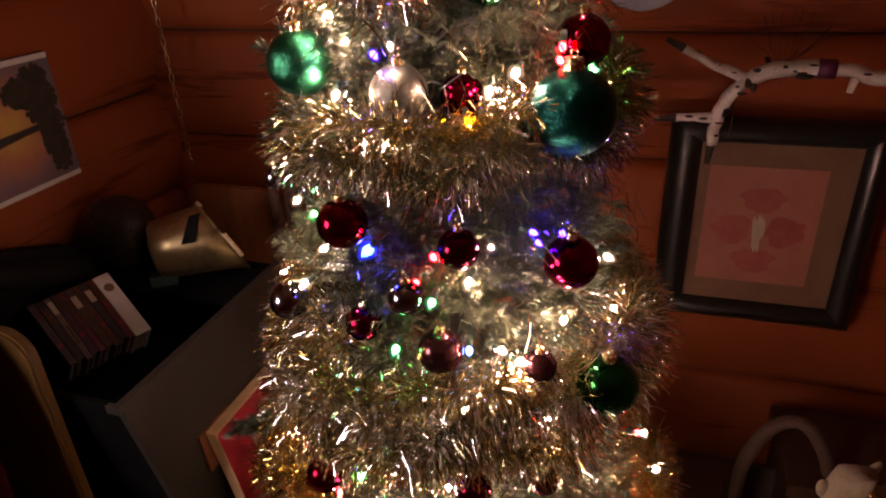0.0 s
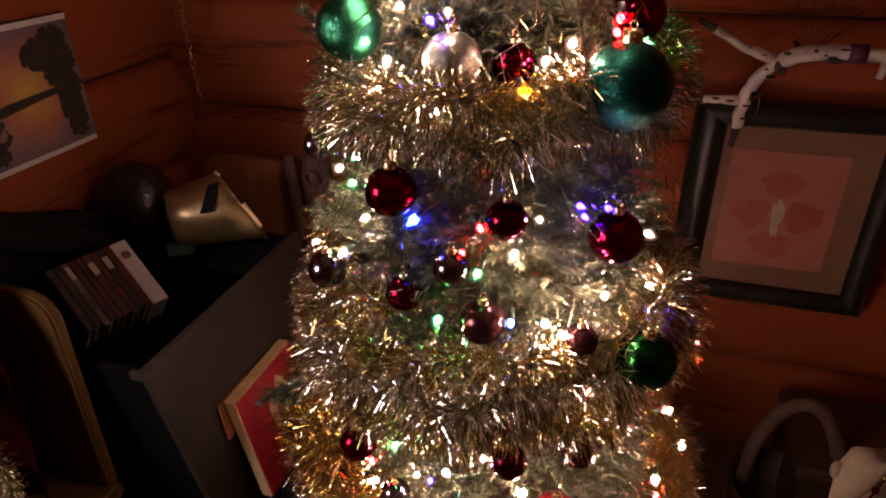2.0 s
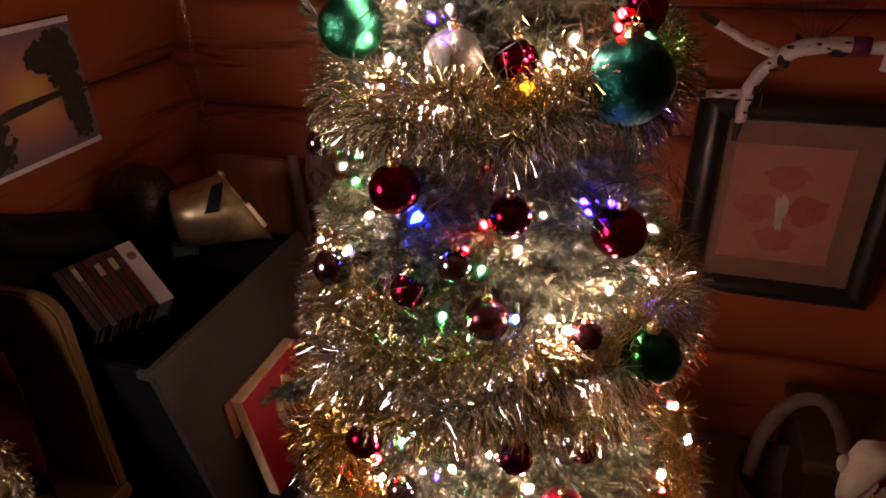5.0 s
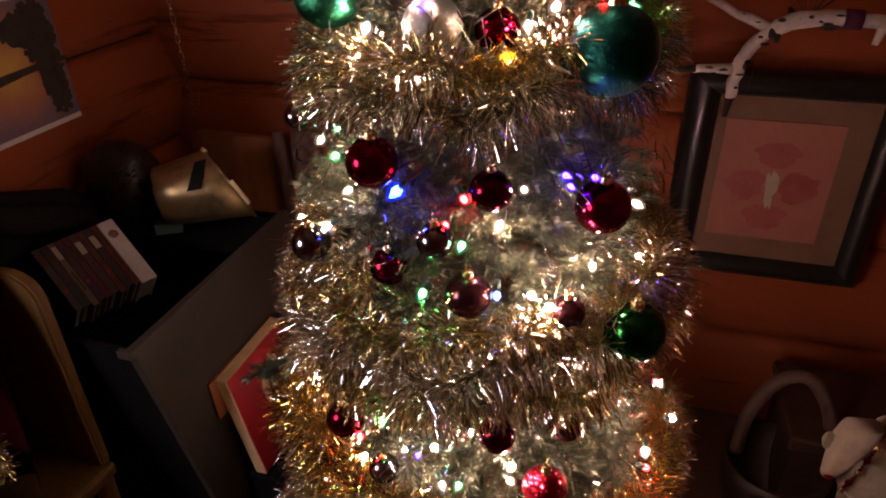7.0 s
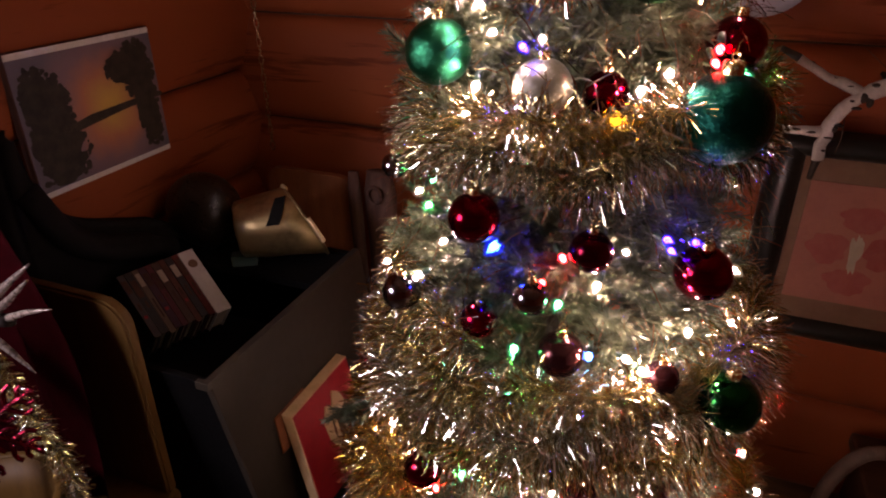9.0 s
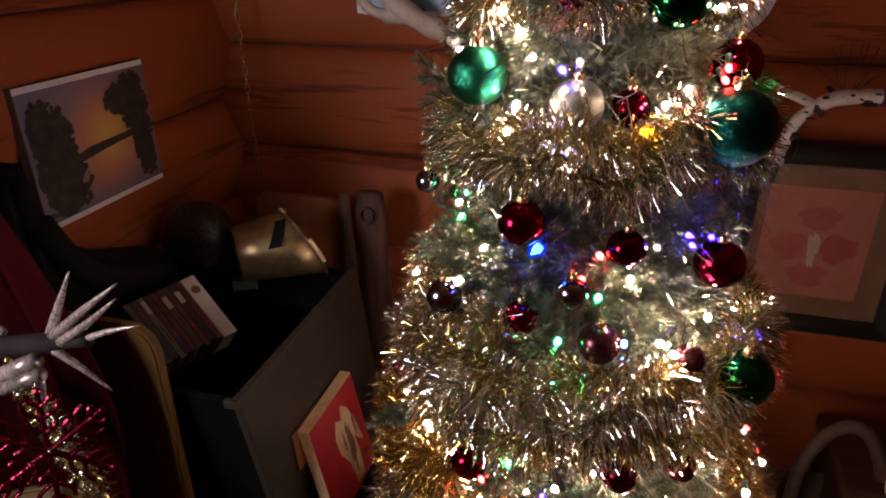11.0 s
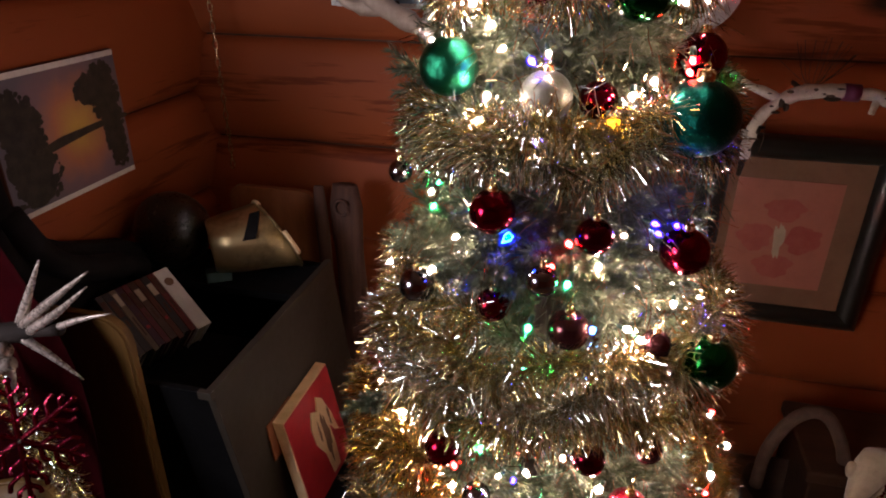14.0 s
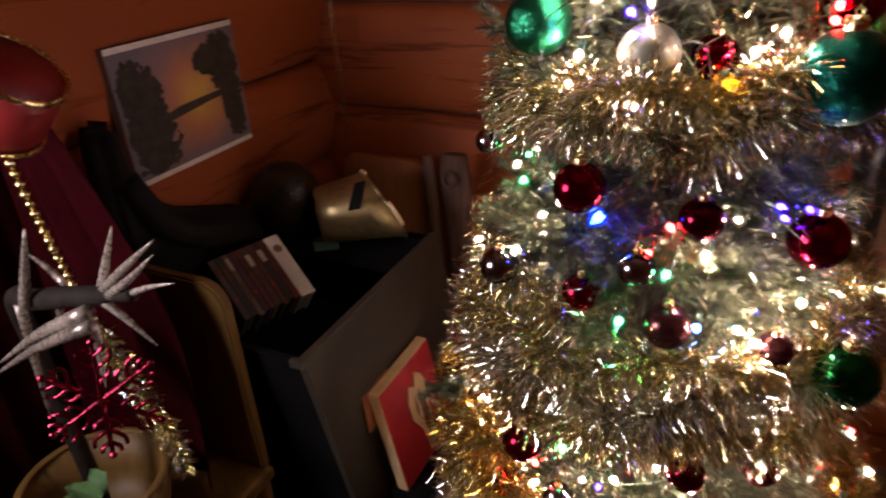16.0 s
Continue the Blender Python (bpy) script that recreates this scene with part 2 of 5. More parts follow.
# ---- mesh helpers ----
def mesh_of(name, bm, material, smooth=False):
    me = bpy.data.meshes.new(name)
    bm.to_mesh(me)
    bm.free()
    if smooth:
        me.shade_smooth()
    for mm in (material if isinstance(material, (list, tuple)) else [material]):
        me.materials.append(mm)
    return me


def part(name, bm, material, parent=None, label="", smooth=False, m=None):
    ob = new(name, mesh_of(name, bm, material, smooth))
    if parent:
        ob.parent = parent
    if m is not None:
        ob.matrix_basis = m
    if label:
        tagged(ob, label)
    return ob


def thing(name, label, category, m=None, group="", kind=""):
    ob = new(name)
    ob.empty_display_size = 0.05
    if m is not None:
        ob.matrix_basis = m
    return tagged(ob, label, category, group, kind)


def box(bm, x0, x1, y0, y1, z0, z1, bevel=0.0, m=None):
    mm = Matrix.Translation(((x0 + x1) / 2, (y0 + y1) / 2, (z0 + z1) / 2)) @ Matrix.Diagonal((x1 - x0, y1 - y0, z1 - z0, 1))
    r = bmesh.ops.create_cube(bm, size=1, matrix=(m @ mm) if m is not None else mm)
    if bevel:
        es = list({e for v in r["verts"] for e in v.link_edges})
        bmesh.ops.bevel(bm, geom=es, offset=bevel, segments=2, affect="EDGES", profile=0.5)
    return bm


def boxed(*a, **k):
    return box(bmesh.new(), *a, **k)


def ball(bm, c, r, seg=24, ring=16, sz=(1, 1, 1)):
    bmesh.ops.create_uvsphere(bm, u_segments=seg, v_segments=ring, radius=r, matrix=Matrix.Translation(c) @ Matrix.Diagonal((*sz, 1)))
    return bm


def tube(bm, pts, radii, seg=8, caps=True):
    """A tapering tube along points."""
    pts = [Vector(p) for p in pts]
    if not isinstance(radii, (list, tuple)):
        radii = [radii] * len(pts)
    rings, ref = [], None
    for i, p in enumerate(pts):
        d = (pts[min(i + 1, len(pts) - 1)] - pts[max(i - 1, 0)]).normalized()
        if ref is None:
            ref = d.orthogonal().normalized()
        ref = (ref - d * ref.dot(d)).normalized()
        o = d.cross(ref)
        rings.append([bm.verts.new(p + (ref * math.cos(a) + o * math.sin(a)) * radii[i]) for a in (2 * math.pi * k / seg for k in range(seg))])
    for a, b in zip(rings, rings[1:]):
        for k in range(seg):
            bm.faces.new((a[k], a[(k + 1) % seg], b[(k + 1) % seg], b[k]))
    if caps:
        bm.faces.new(rings[0][::-1]); bm.faces.new(rings[-1])
    return bm


def spline(pts, n=6):
    """Catmull-Rom points through pts."""
    P = [Vector(p) for p in pts]
    P = [2 * P[0] - P[1]] + P + [2 * P[-1] - P[-2]]
    out = []
    for i in range(1, len(P) - 2):
        for k in range(n):
            t = k / n
            a, b, c, d = P[i - 1:i + 3]
            out.append(0.5 * ((2 * b) + (c - a) * t + (2 * a - 5 * b + 4 * c - d) * t * t + (3 * b - a - 3 * c + d) * t ** 3))
    return out + [P[-2]]


def lathe(bm, profile, seg=28, c=(0, 0, 0)):
    rings = []
    for r, z in profile:
        rings.append([bm.verts.new((c[0] + r * math.cos(2 * math.pi * k / seg), c[1] + r * math.sin(2 * math.pi * k / seg), c[2] + z)) for k in range(seg)])
    for a, b in zip(rings, rings[1:]):
        for k in range(seg):
            bm.faces.new((a[k], a[(k + 1) % seg], b[(k + 1) % seg], b[k]))
    return bm


def plate(pts, y, thick, axis="y"):
    """A flat outline of (u, z) points given thickness; axis is its normal."""
    bm = bmesh.new()
    f = [bm.verts.new((u, y, v) if axis == "y" else (y, u, v)) for u, v in pts]
    g = [bm.verts.new((u, y + thick, v) if axis == "y" else (y + thick, u, v)) for u, v in pts]
    bm.faces.new(f); bm.faces.new(g[::-1])
    n = len(pts)
    for i in range(n):
        bm.faces.new((f[i], f[(i + 1) % n], g[(i + 1) % n], g[i]))
    bmesh.ops.recalc_face_normals(bm, faces=bm.faces)
    return bm


def blob_outline(cu, cv, ru, rv, rough, seed, n=40):
    rnd = random.Random(seed)
    ph = [rnd.uniform(0, 6.28) for _ in range(5)]
    out = []
    for i in range(n):
        a = 2 * math.pi * i / n
        k = 1 + rough * sum(math.sin(a * (3 + 2 * j) + ph[j]) / (1 + 0.4 * j) for j in range(5)) * 0.5
        out.append((cu + ru * k * math.cos(a), cv + rv * k * math.sin(a)))
    return out


# ---- the room: floor, ceiling, log walls ----
FRONT, RIGHT, TOP = -2.4, 2.3, 2.6


def structure(name, bm, material, label, category):
    return tagged(part(name, bm, material), label, category, kind="structure")


floor = structure("floor", boxed(LEFT - 0.3, RIGHT + 0.3, FRONT - 0.3, BACK + 0.3, -0.1, 0), FLOOR, "dark stained wooden board floor in shadow", "floor")
ceiling = structure("ceiling", boxed(LEFT - 0.3, RIGHT + 0.3, FRONT - 0.3, BACK + 0.3, TOP, TOP + 0.1), CEIL, "wooden board ceiling of the cabin", "ceiling")
wall_back = structure("wall_north", boxed(LEFT - 0.3, RIGHT + 0.3, BACK + 0.055, BACK + 0.25, 0, TOP), CHINK, "log cabin wall of orange stained round logs", "wall")
wall_left = structure("wall_west", boxed(LEFT - 0.25, LEFT - 0.055, FRONT - 0.3, BACK + 0.055, 0, TOP), CHINK, "log cabin wall of orange stained round logs", "wall")
wall_right = structure("wall_east", boxed(RIGHT, RIGHT + 0.2, FRONT, BACK + 0.055, 0, TOP), LOG_Y, "plain wooden wall of the cabin", "wall")
wall_front = structure("wall_south", boxed(LEFT - 0.055, RIGHT, FRONT - 0.2, FRONT, 0, TOP), LOG_X, "plain wooden wall of the cabin", "wall")


def log_mesh(length, along, h=0.33, depth=0.055, material=None):
    """A log's inner half: a rounded bar along one axis, bulging to +normal, seam to seam."""
    bm = bmesh.new()
    n, sec = 12, 14
    rows = []
    for s in range(sec + 1):
        u = length * s / sec
        row = []
        for k in range(n + 1):
            a = math.pi * k / n
            z = h / 2 - math.cos(a) * h / 2 * 0.985
            d = depth * min(1, math.sin(a) ** 0.75 * 1.02) + 0.003 * noise.noise((u * 2.2, z * 5, length))
            row.append(bm.verts.new((u, -d, z) if along == "x" else (d, u, z)))
        rows.append(row)
    for a, b in zip(rows, rows[1:]):
        for k in range(n):
            bm.faces.new((a[k], a[k + 1], b[k + 1], b[k]) if along == "x" else (b[k], b[k + 1], a[k + 1], a[k]))
    bmesh.ops.recalc_face_normals(bm, faces=bm.faces)
    return mesh_of("log", bm, material, True)


def add_logs(wall, me, x, y, z0):
    z = z0
    while z < TOP:
        if z > -0.33:
            ob = new("log", me)
            ob.parent = wall
            ob.location = (x, y, z)
        z += 0.33


add_logs(wall_back, log_mesh(RIGHT - LEFT + 0.07, "x", material=LOG_X), LEFT - 0.07, BACK + 0.055, -0.005 - 0.33)
add_logs(wall_left, log_mesh(BACK - FRONT + 0.07, "y", material=LOG_Y), LEFT - 0.055, FRONT, -0.18)


# ---- the tree ----
def sprig(seed, length):
    """A fir branch along +x: stem, side twigs and needles; two materials."""
    rnd = random.Random(seed)
    bm = bmesh.new()
    twigs = [((0, 0, 0), (1, 0, 0.12), length, 0.35)]
    for i in range(7):
        s = length * rnd.uniform(0.3, 0.85)
        a = rnd.choice((-1, 1)) * rnd.uniform(0.5, 0.95)
        twigs.append(((s, 0, s * 0.12), (math.cos(a), math.sin(a), rnd.uniform(-0.25, 0.5)), length * rnd.uniform(0.22, 0.4), 0.05))
    for p, d, l, bare in twigs:
        p, d = Vector(p), Vector(d).normalized()
        q = p + d * l
        n0 = len(bm.faces)
        tube(bm, [p, (p + q) / 2 + Vector((0, 0, rnd.uniform(-0.004, 0.004))), q], [0.0022, 0.0018, 0.0012], 5)
        bm.faces.ensure_lookup_table()
        for f in bm.faces[n0:]:
            f.material_index = 1
        side = d.orthogonal().normalized()
        up = d.cross(side)
        count = int(l * (1 - bare) * 1150)
        for k in range(count):
            t = bare + (1 - bare) * (k + rnd.random()) / count
            a = rnd.uniform(0, 2 * math.pi)
            out = side * math.cos(a) + up * math.sin(a)
            lean = rnd.uniform(0.45, 0.95)
            nd = (out * (1.1 - lean * 0.5) + d * lean).normalized()
            ln = rnd.uniform(0.018, 0.031) * (1.0 if t < 0.9 else 0.85)
            b = p + d * (l * t)
            w = nd.cross(d).normalized() * rnd.uniform(0.0007, 0.0012)
            mid = b + nd * ln * 0.6 + d * 0.001
            tip = b + nd * ln + d * 0.003
            v = [bm.verts.new(c) for c in (b - w, b + w, mid + w, mid - w, tip)]
            bm.faces.new((v[0], v[1], v[2], v[3]))
            bm.faces.new((v[3], v[2], v[4]))
    return mesh_of("branch", bm, [NEEDLE, STEM])


tree = thing("christmas_tree", "slim green artificial fir tree wrapped in tinsel", "christmas tree", pose(AX, AY, 0))
trunk = part("trunk", tube(bmesh.new(), [(0, 0, 0.06), (0, 0, 1.2), (0, 0, 2.5)], [0.02, 0.017, 0.008], 10), DARKBARK, tree)
for k in range(4):
    a = k * math.pi / 2 + 0.4
    part("stand_leg", tube(bmesh.new(), [(0, 0, 0.12), (0.12 * math.cos(a), 0.12 * math.sin(a), 0.06), (0.26 * math.cos(a), 0.26 * math.sin(a), 0.008)], [0.012, 0.01, 0.008]), DARKGREEN, tree)
SPRIGS = [sprig(s, l) for s, l in ((1, 0.20), (2, 0.23), (3, 0.26), (4, 0.24), (5, 0.29), (6, 0.18))]
LENS = (0.20, 0.23, 0.26, 0.24, 0.29, 0.18)
rnd = random.Random(11)
NB = 300
CLEAR = [(-0.309, 0.785, 1.399), (-0.236, 0.822, 1.390), (-0.25, 0.74, 1.035), (-0.10, 0.82, 1.373)]


def drawn_in(m, length):
    """A shoot that would stand before one of the deeper baubles is pushed back into the tree."""
    tip = Vector((AX, AY, 0)) + m @ Vector((length, 0, 0.12 * length))
    for c in CLEAR:
        if tip.y < c[1] + 0.03 and math.hypot(tip.x - c[0], tip.z - c[2] - 0.03) < 0.075:
            return m @ Matrix.Translation((-0.11, 0, 0))
    return m


for k in range(NB):
    f = (k + 0.5) / NB
    z = 0.30 + 1.75 * f ** 1.08
    a = k * 2.39996 + rnd.uniform(-0.2, 0.2)
    s = rnd.randrange(6)
    r = rad(z) * rnd.uniform(0.80, 0.97) * (1 - 0.085 * abs(math.cos(a)))
    tilt = rnd.uniform(-4, 26)
    ln = LENS[s]
    base = r - ln * math.cos(radians(tilt))
    ob = new("branch", SPRIGS[s])
    ob.parent = tree
    ob.matrix_basis = drawn_in(Matrix.Rotation(a, 4, "Z") @ Matrix.Translation((max(0.0, base), 0, z - ln * math.sin(radians(tilt)))) @ pose(0, 0, 0, rnd.uniform(-40, 40), -tilt, rnd.uniform(-14, 14)), ln)
for x, y, z, s, yaw, lift, k in ((-0.520, 0.765, 0.870, 0, 236, 4, 0.64), (-0.50, 0.80, 0.845, 5, 226, 2, 0.60)):
    ob = new("branch", SPRIGS[s])
    ob.parent = tree
    ob.matrix_basis = pose(x - AX, y - AY, z, 10, lift, yaw) @ Matrix.Scale(k, 4)
# short upper shoots that point out into the room between the garlands
for k in range(30):
    low = k % 2
    z = (rnd.uniform(1.06, 1.27) if low else rnd.uniform(1.40, 1.51))
    a = radians(rnd.uniform(205, 325))
    q = 0.62 + 0.2 * rnd.random()
    s = (5, 0)[k % 3 == 0]
    tilt = rnd.uniform(10, 40)
    base = rad(z) * rnd.uniform(0.84, 0.93) - LENS[s] * q * math.cos(radians(tilt))
    ob = new("branch", SPRIGS[s])
    ob.parent = tree
    ob.matrix_basis = drawn_in(Matrix.Rotation(a, 4, "Z") @ Matrix.Translation((max(0.0, base), 0, z - LENS[s] * q * math.sin(radians(tilt)))) @ pose(0, 0, 0, rnd.uniform(-60, 60), -tilt, rnd.uniform(-20, 20)) @ Matrix.Scale(q, 4), LENS[s])
# the dense inner growth
inner = bmesh.new()
for k in range(7000):
    z = rnd.uniform(0.25, 2.2)
    a, r = rnd.uniform(0, 6.2832), rad(z) * math.sqrt(rnd.uniform(0.1, 0.62))
    p = Vector((r * math.cos(a), r * math.sin(a), z))
    d = Vector((math.cos(a) + rnd.uniform(-0.9, 0.9), math.sin(a) + rnd.uniform(-0.9, 0.9), rnd.uniform(-0.5, 0.9))).normalized()
    w = d.orthogonal().normalized() * 0.0016
    q = p + d * rnd.uniform(0.03, 0.05)
    inner.faces.new([inner.verts.new(c) for c in (p - w, p + w, q + w * 0.4, q - w * 0.4)])
tagged(part("inner_growth", inner, NEEDLE, tree), kind="stuff")


def ring_path(z, slope, turn, a0=0.0, a1=2 * math.pi, out=0.0, steps=120, wave=0.012, seed=0):
    """Points round the tree: a sagging loop, lower by slope towards the direction turn."""
    pts = []
    for i in range(steps + 1):
        a = a0 + (a1 - a0) * i / steps
        zz = z + slope * math.cos(a - turn) + wave * math.sin(a * 7 + seed) + wave * 0.6 * math.sin(a * 13 + 2 * seed)
        r = (rad(zz) + out - 0.008) * (1 - 0.075 * max(0.0, -math.cos(a))) + 0.008 * math.sin(a * 9 + seed * 3)
        pts.append(Vector((AX + r * math.cos(a), AY + r * math.sin(a), zz)))
    return pts


def tinsel(name, label, pts, material, per_m, length, seed, droop=0.25):
    """A tinsel garland: a wire core and a brush of thin foil strips."""
    rnd = random.Random(seed)
    g = thing(name, label, "tinsel garland", Matrix.Translation(pts[0]), group="garlands on the tree")
    o = pts[0]
    pts = [p - o for p in pts]
    part("core", tube(bmesh.new(), pts, 0.0025, 5), material, g)
    verts, faces = [], []
    for a, b in zip(pts, pts[1:]):
        d = (b - a)
        n = max(1, int(d.length * per_m * 1.5))
        t = d.normalized()
        s1 = t.orthogonal().normalized()
        s2 = t.cross(s1)
        for k in range(n):
            p = a + d * rnd.random()
            an = rnd.uniform(0, 6.2832)
            dirn = (s1 * math.cos(an) + s2 * math.sin(an) + t * rnd.gauss(0, 0.45)).normalized()
            dirn = (dirn + Vector((0, 0, -droop))).normalized()
            L = length * rnd.uniform(0.55, 1.15)
            tw = Vector((rnd.gauss(0, 1), rnd.gauss(0, 1), rnd.gauss(0, 1)))
            w = dirn.cross(tw).normalized() * rnd.uniform(0.00035, 0.00075)
            w2 = (w + dirn.cross(w) * rnd.uniform(-1.2, 1.2)).normalized() * w.length
            bend = Vector((rnd.gauss(0, 0.12), rnd.gauss(0, 0.12), -rnd.uniform(0, 0.22))) * L
            m, e = p + dirn * L * 0.55, p + dirn * L + bend
            i = len(verts)
            verts += [p - w, p + w, m - w2, m + w2, e - w, e + w]
            faces += [(i, i + 1, i + 3, i + 2), (i + 2, i + 3, i + 5, i + 4)]
    me = bpy.data.meshes.new("foil_brush")
    me.from_pydata([tuple(v) for v in verts], [], faces)
    me.materials.append(material)
    ob = new("foil_brush", me)
    ob.parent = g
    tagged(ob, kind="stuff")
    return g


GOLD_L, SILV_L = "shaggy gold foil tinsel garland wound round the tree", "shaggy silver foil tinsel garland wound round the tree"
tinsel("tinsel_garland", GOLD_L, ring_path(1.368, 0.02, 0.3, seed=1), GOLD_T, 5600, 0.046, 1)
tinsel("tinsel_garland", "shaggy olive and silver foil tinsel garland wound round the tree", ring_path(1.330, 0.015, 0.3, seed=2, out=0.006), OLIVE_T, 5600, 0.05, 2, 0.7)
tinsel("tinsel_garland", GOLD_L, ring_path(1.548, 0.02, -0.4, seed=3), GOLD_T, 3900, 0.05, 3)
tinsel("tinsel_garland", GOLD_L, ring_path(1.010, 0.025, 0.0, seed=4, out=0.004), GOLD_T, 5600, 0.046, 4)
tinsel("tinsel_garland", SILV_L, ring_path(0.965, 0.03, 0.0, seed=9, out=0.012), SILVER_T, 6000, 0.05, 9, 0.5)
tinsel("tinsel_garland", GOLD_L, ring_path(0.922, 0.03, 0.2, seed=5, out=0.010), GOLD_T, 6000, 0.050, 5, 0.6)
tinsel("tinsel_garland", GOLD_L, ring_path(1.072, 0.02, 0.0, math.pi * 0.9, math.pi * 1.42, seed=10, out=0.004), GOLD_T, 4000, 0.046, 10)
tinsel("tinsel_garland", GOLD_L, ring_path(0.700, 0.09, math.pi, seed=6), LAMPLIT_GOLD_T, 4200, 0.05, 6)
LAMPLIT_L = "thick swag of gold foil tinsel with amber bulb light in its colour"
tinsel("tinsel_garland", LAMPLIT_L, ring_path(0.800, 0.01, 0.0, math.pi * 1.02, math.pi * 1.36, seed=11, out=0.020), LAMPLIT_GOLD_T, 5600, 0.050, 11, 0.4)
tinsel("tinsel_garland", LAMPLIT_L, ring_path(0.745, 0.01, 0.0, math.pi * 1.00, math.pi * 1.42, seed=12, out=0.030), LAMPLIT_GOLD_T, 5600, 0.052, 12, 0.4)
tinsel("tinsel_garland", GOLD_L, ring_path(0.56, 0.04, 0.0, seed=7), GOLD_T, 3600, 0.05, 7)
tinsel("tinsel_garland", SILV_L, ring_path(0.46, 0.04, 0.3, seed=8), SILVER_T, 3200, 0.05, 8)

# loose foil strips caught in the needles between the garlands
rl = random.Random(43)
for foil, count, lab in ((GOLD_T, 1300, "loose gold foil strips caught in the fir needles"), (SILVER_T, 2400, "loose silver foil strips caught in the fir needles")):
    verts, faces = [], []
    for k in range(count):
        z = rl.uniform(0.45, 1.65)
        a, r = rl.uniform(0, 6.2832), rad(z) * rl.uniform(0.88, 1.02)
        p = Vector((AX + r * math.cos(a), AY + r * math.sin(a), z))
        d = Vector((math.cos(a) * 0.4 + rl.gauss(0, 0.6), math.sin(a) * 0.4 + rl.gauss(0, 0.6), -0.5 + rl.gauss(0, 0.5))).normalized()
        w = d.cross(Vector((rl.gauss(0, 1), rl.gauss(0, 1), rl.gauss(0, 1)))).normalized() * rl.uniform(0.00035, 0.00075)
        L = rl.uniform(0.02, 0.045)
        m_, e_ = p + d * L * 0.5, p + d * L + Vector((rl.gauss(0, 0.004), rl.gauss(0, 0.004), -0.006))
        i = len(verts)
        verts += [p - w, p + w, m_ - w, m_ + w, e_ - w, e_ + w]
        faces += [(i, i + 1, i + 3, i + 2), (i + 2, i + 3, i + 5, i + 4)]
    me = bpy.data.meshes.new("loose_tinsel")
    me.from_pydata([tuple(v) for v in verts], [], faces)
    me.materials.append(foil)
    tagged(new("loose_tinsel", me), lab, "loose tinsel", kind="stuff")

# ---- baubles ----
def bauble(x, y, z, r, material, label, cap=CAP):
    b = thing("bauble", label, "bauble", Matrix.Translation((x, y, z)), group="baubles on the tree")
    part("ball", ball(bmesh.new(), (0, 0, 0), r, 40, 28, (1, 1, 0.98)), material, b, smooth=True)
    c = bmesh.new()
    k = max(0.006, r * 0.22)
    lathe(c, [(k * 0.2, r * 0.98 + k * 1.1), (k * 0.9, r * 0.98 + k * 1.05), (k, r * 0.98 + k * 0.9), (k * 1.05, r * 0.94)], 16)
    part("cap", c, cap, b, smooth=True)
    h = bmesh.new()
    tube(h, [(0.004 * math.sin(t), 0, r + k * 1.1 + 0.004 + 0.0045 * -math.cos(t)) for t in (i * math.pi / 6 for i in range(12))] , 0.0007, 5)
    tube(h, [(0, 0, r + k + 0.006), (0.002, 0.002, r + k + 0.02), (0.008, 0.01, r + k + 0.026)], 0.0006, 5)
    part("hook", h, cap, b)
    return b


L_RED = "shiny red glass bauble with a gold cap hanging on the tree"
bauble(-0.366, 0.699, 1.25, 0.0338, RED_M, "large shiny red glass bauble beside a blue bulb")
bauble(-0.22, 0.729, 1.214, 0.028, MAROON, "dark maroon glass bauble beside a red bulb")
bauble(-0.084, 0.802, 1.173, 0.0377, RED_M, "large shiny red glass bauble under a violet bulb")
bauble(-0.363, 0.723, 1.083, 0.0272, RED_M, L_RED)
bauble(-0.427, 0.662, 0.835, 0.0298, RED_M, L_RED)
bauble(-0.236, 0.822, 1.390, 0.0290, RED_M, L_RED)
bauble(-0.094, 0.904, 1.445, 0.0366, RED_M, "shiny red glass bauble near the top of the tree")
bauble(-0.118, 0.68, 0.757, 0.034, RED_G, "red glitter bauble low on the tree")
bauble(-0.191, 0.666, 0.859, 0.027, MAROON, L_RED)
bauble(-0.098, 0.717, 0.854, 0.024, BROWN_M, "satin plum brown bauble low on the tree")
bauble(-0.597, 0.823, 0.88, 0.0175, RED_M, "small red glass bauble in the silver tinsel")
bauble(-0.33, 0.76, 1.555, 0.03, RED_M, L_RED)
bauble(-0.456, 0.806, 1.43, 0.0441, GREEN_G, "green glitter bauble on the tree")
bauble(-0.309, 0.785, 1.399, 0.0376, SILVER_G, "silver glitter bauble on the tree")
bauble(-0.094, 0.819, 1.373, 0.0559, TEAL_G, "very large teal glitter bauble on the tree")
bauble(-0.022, 0.78, 0.994, 0.0445, GREEN_M, "large shiny dark green bauble on the tree")
bauble(-0.192, 0.79, 1.541, 0.04, GREEN_M, "shiny dark green bauble near the top")
bauble(-0.489, 0.737, 1.095, 0.0293, GREY_M, "smoky grey glass bauble on the tree")
bauble(-0.288, 0.705, 1.145, 0.0248, GREY_M, "smoky grey glass bauble beside a red bulb")
bauble(-0.548, 0.85, 1.245, 0.0205, GREY_M, "small smoky glass bauble at the tree's edge")
bauble(-0.243, 0.704, 1.068, 0.0322, BROWN_M, "satin plum brown bauble with a gold cap")
bauble(-0.112, 0.735, 1.043, 0.024, BROWN_M, "satin plum brown bauble beside white bulbs")
bauble(-0.365, 0.65, 0.755, 0.024, GREY_M, "small smoky glass bauble low on the tree")


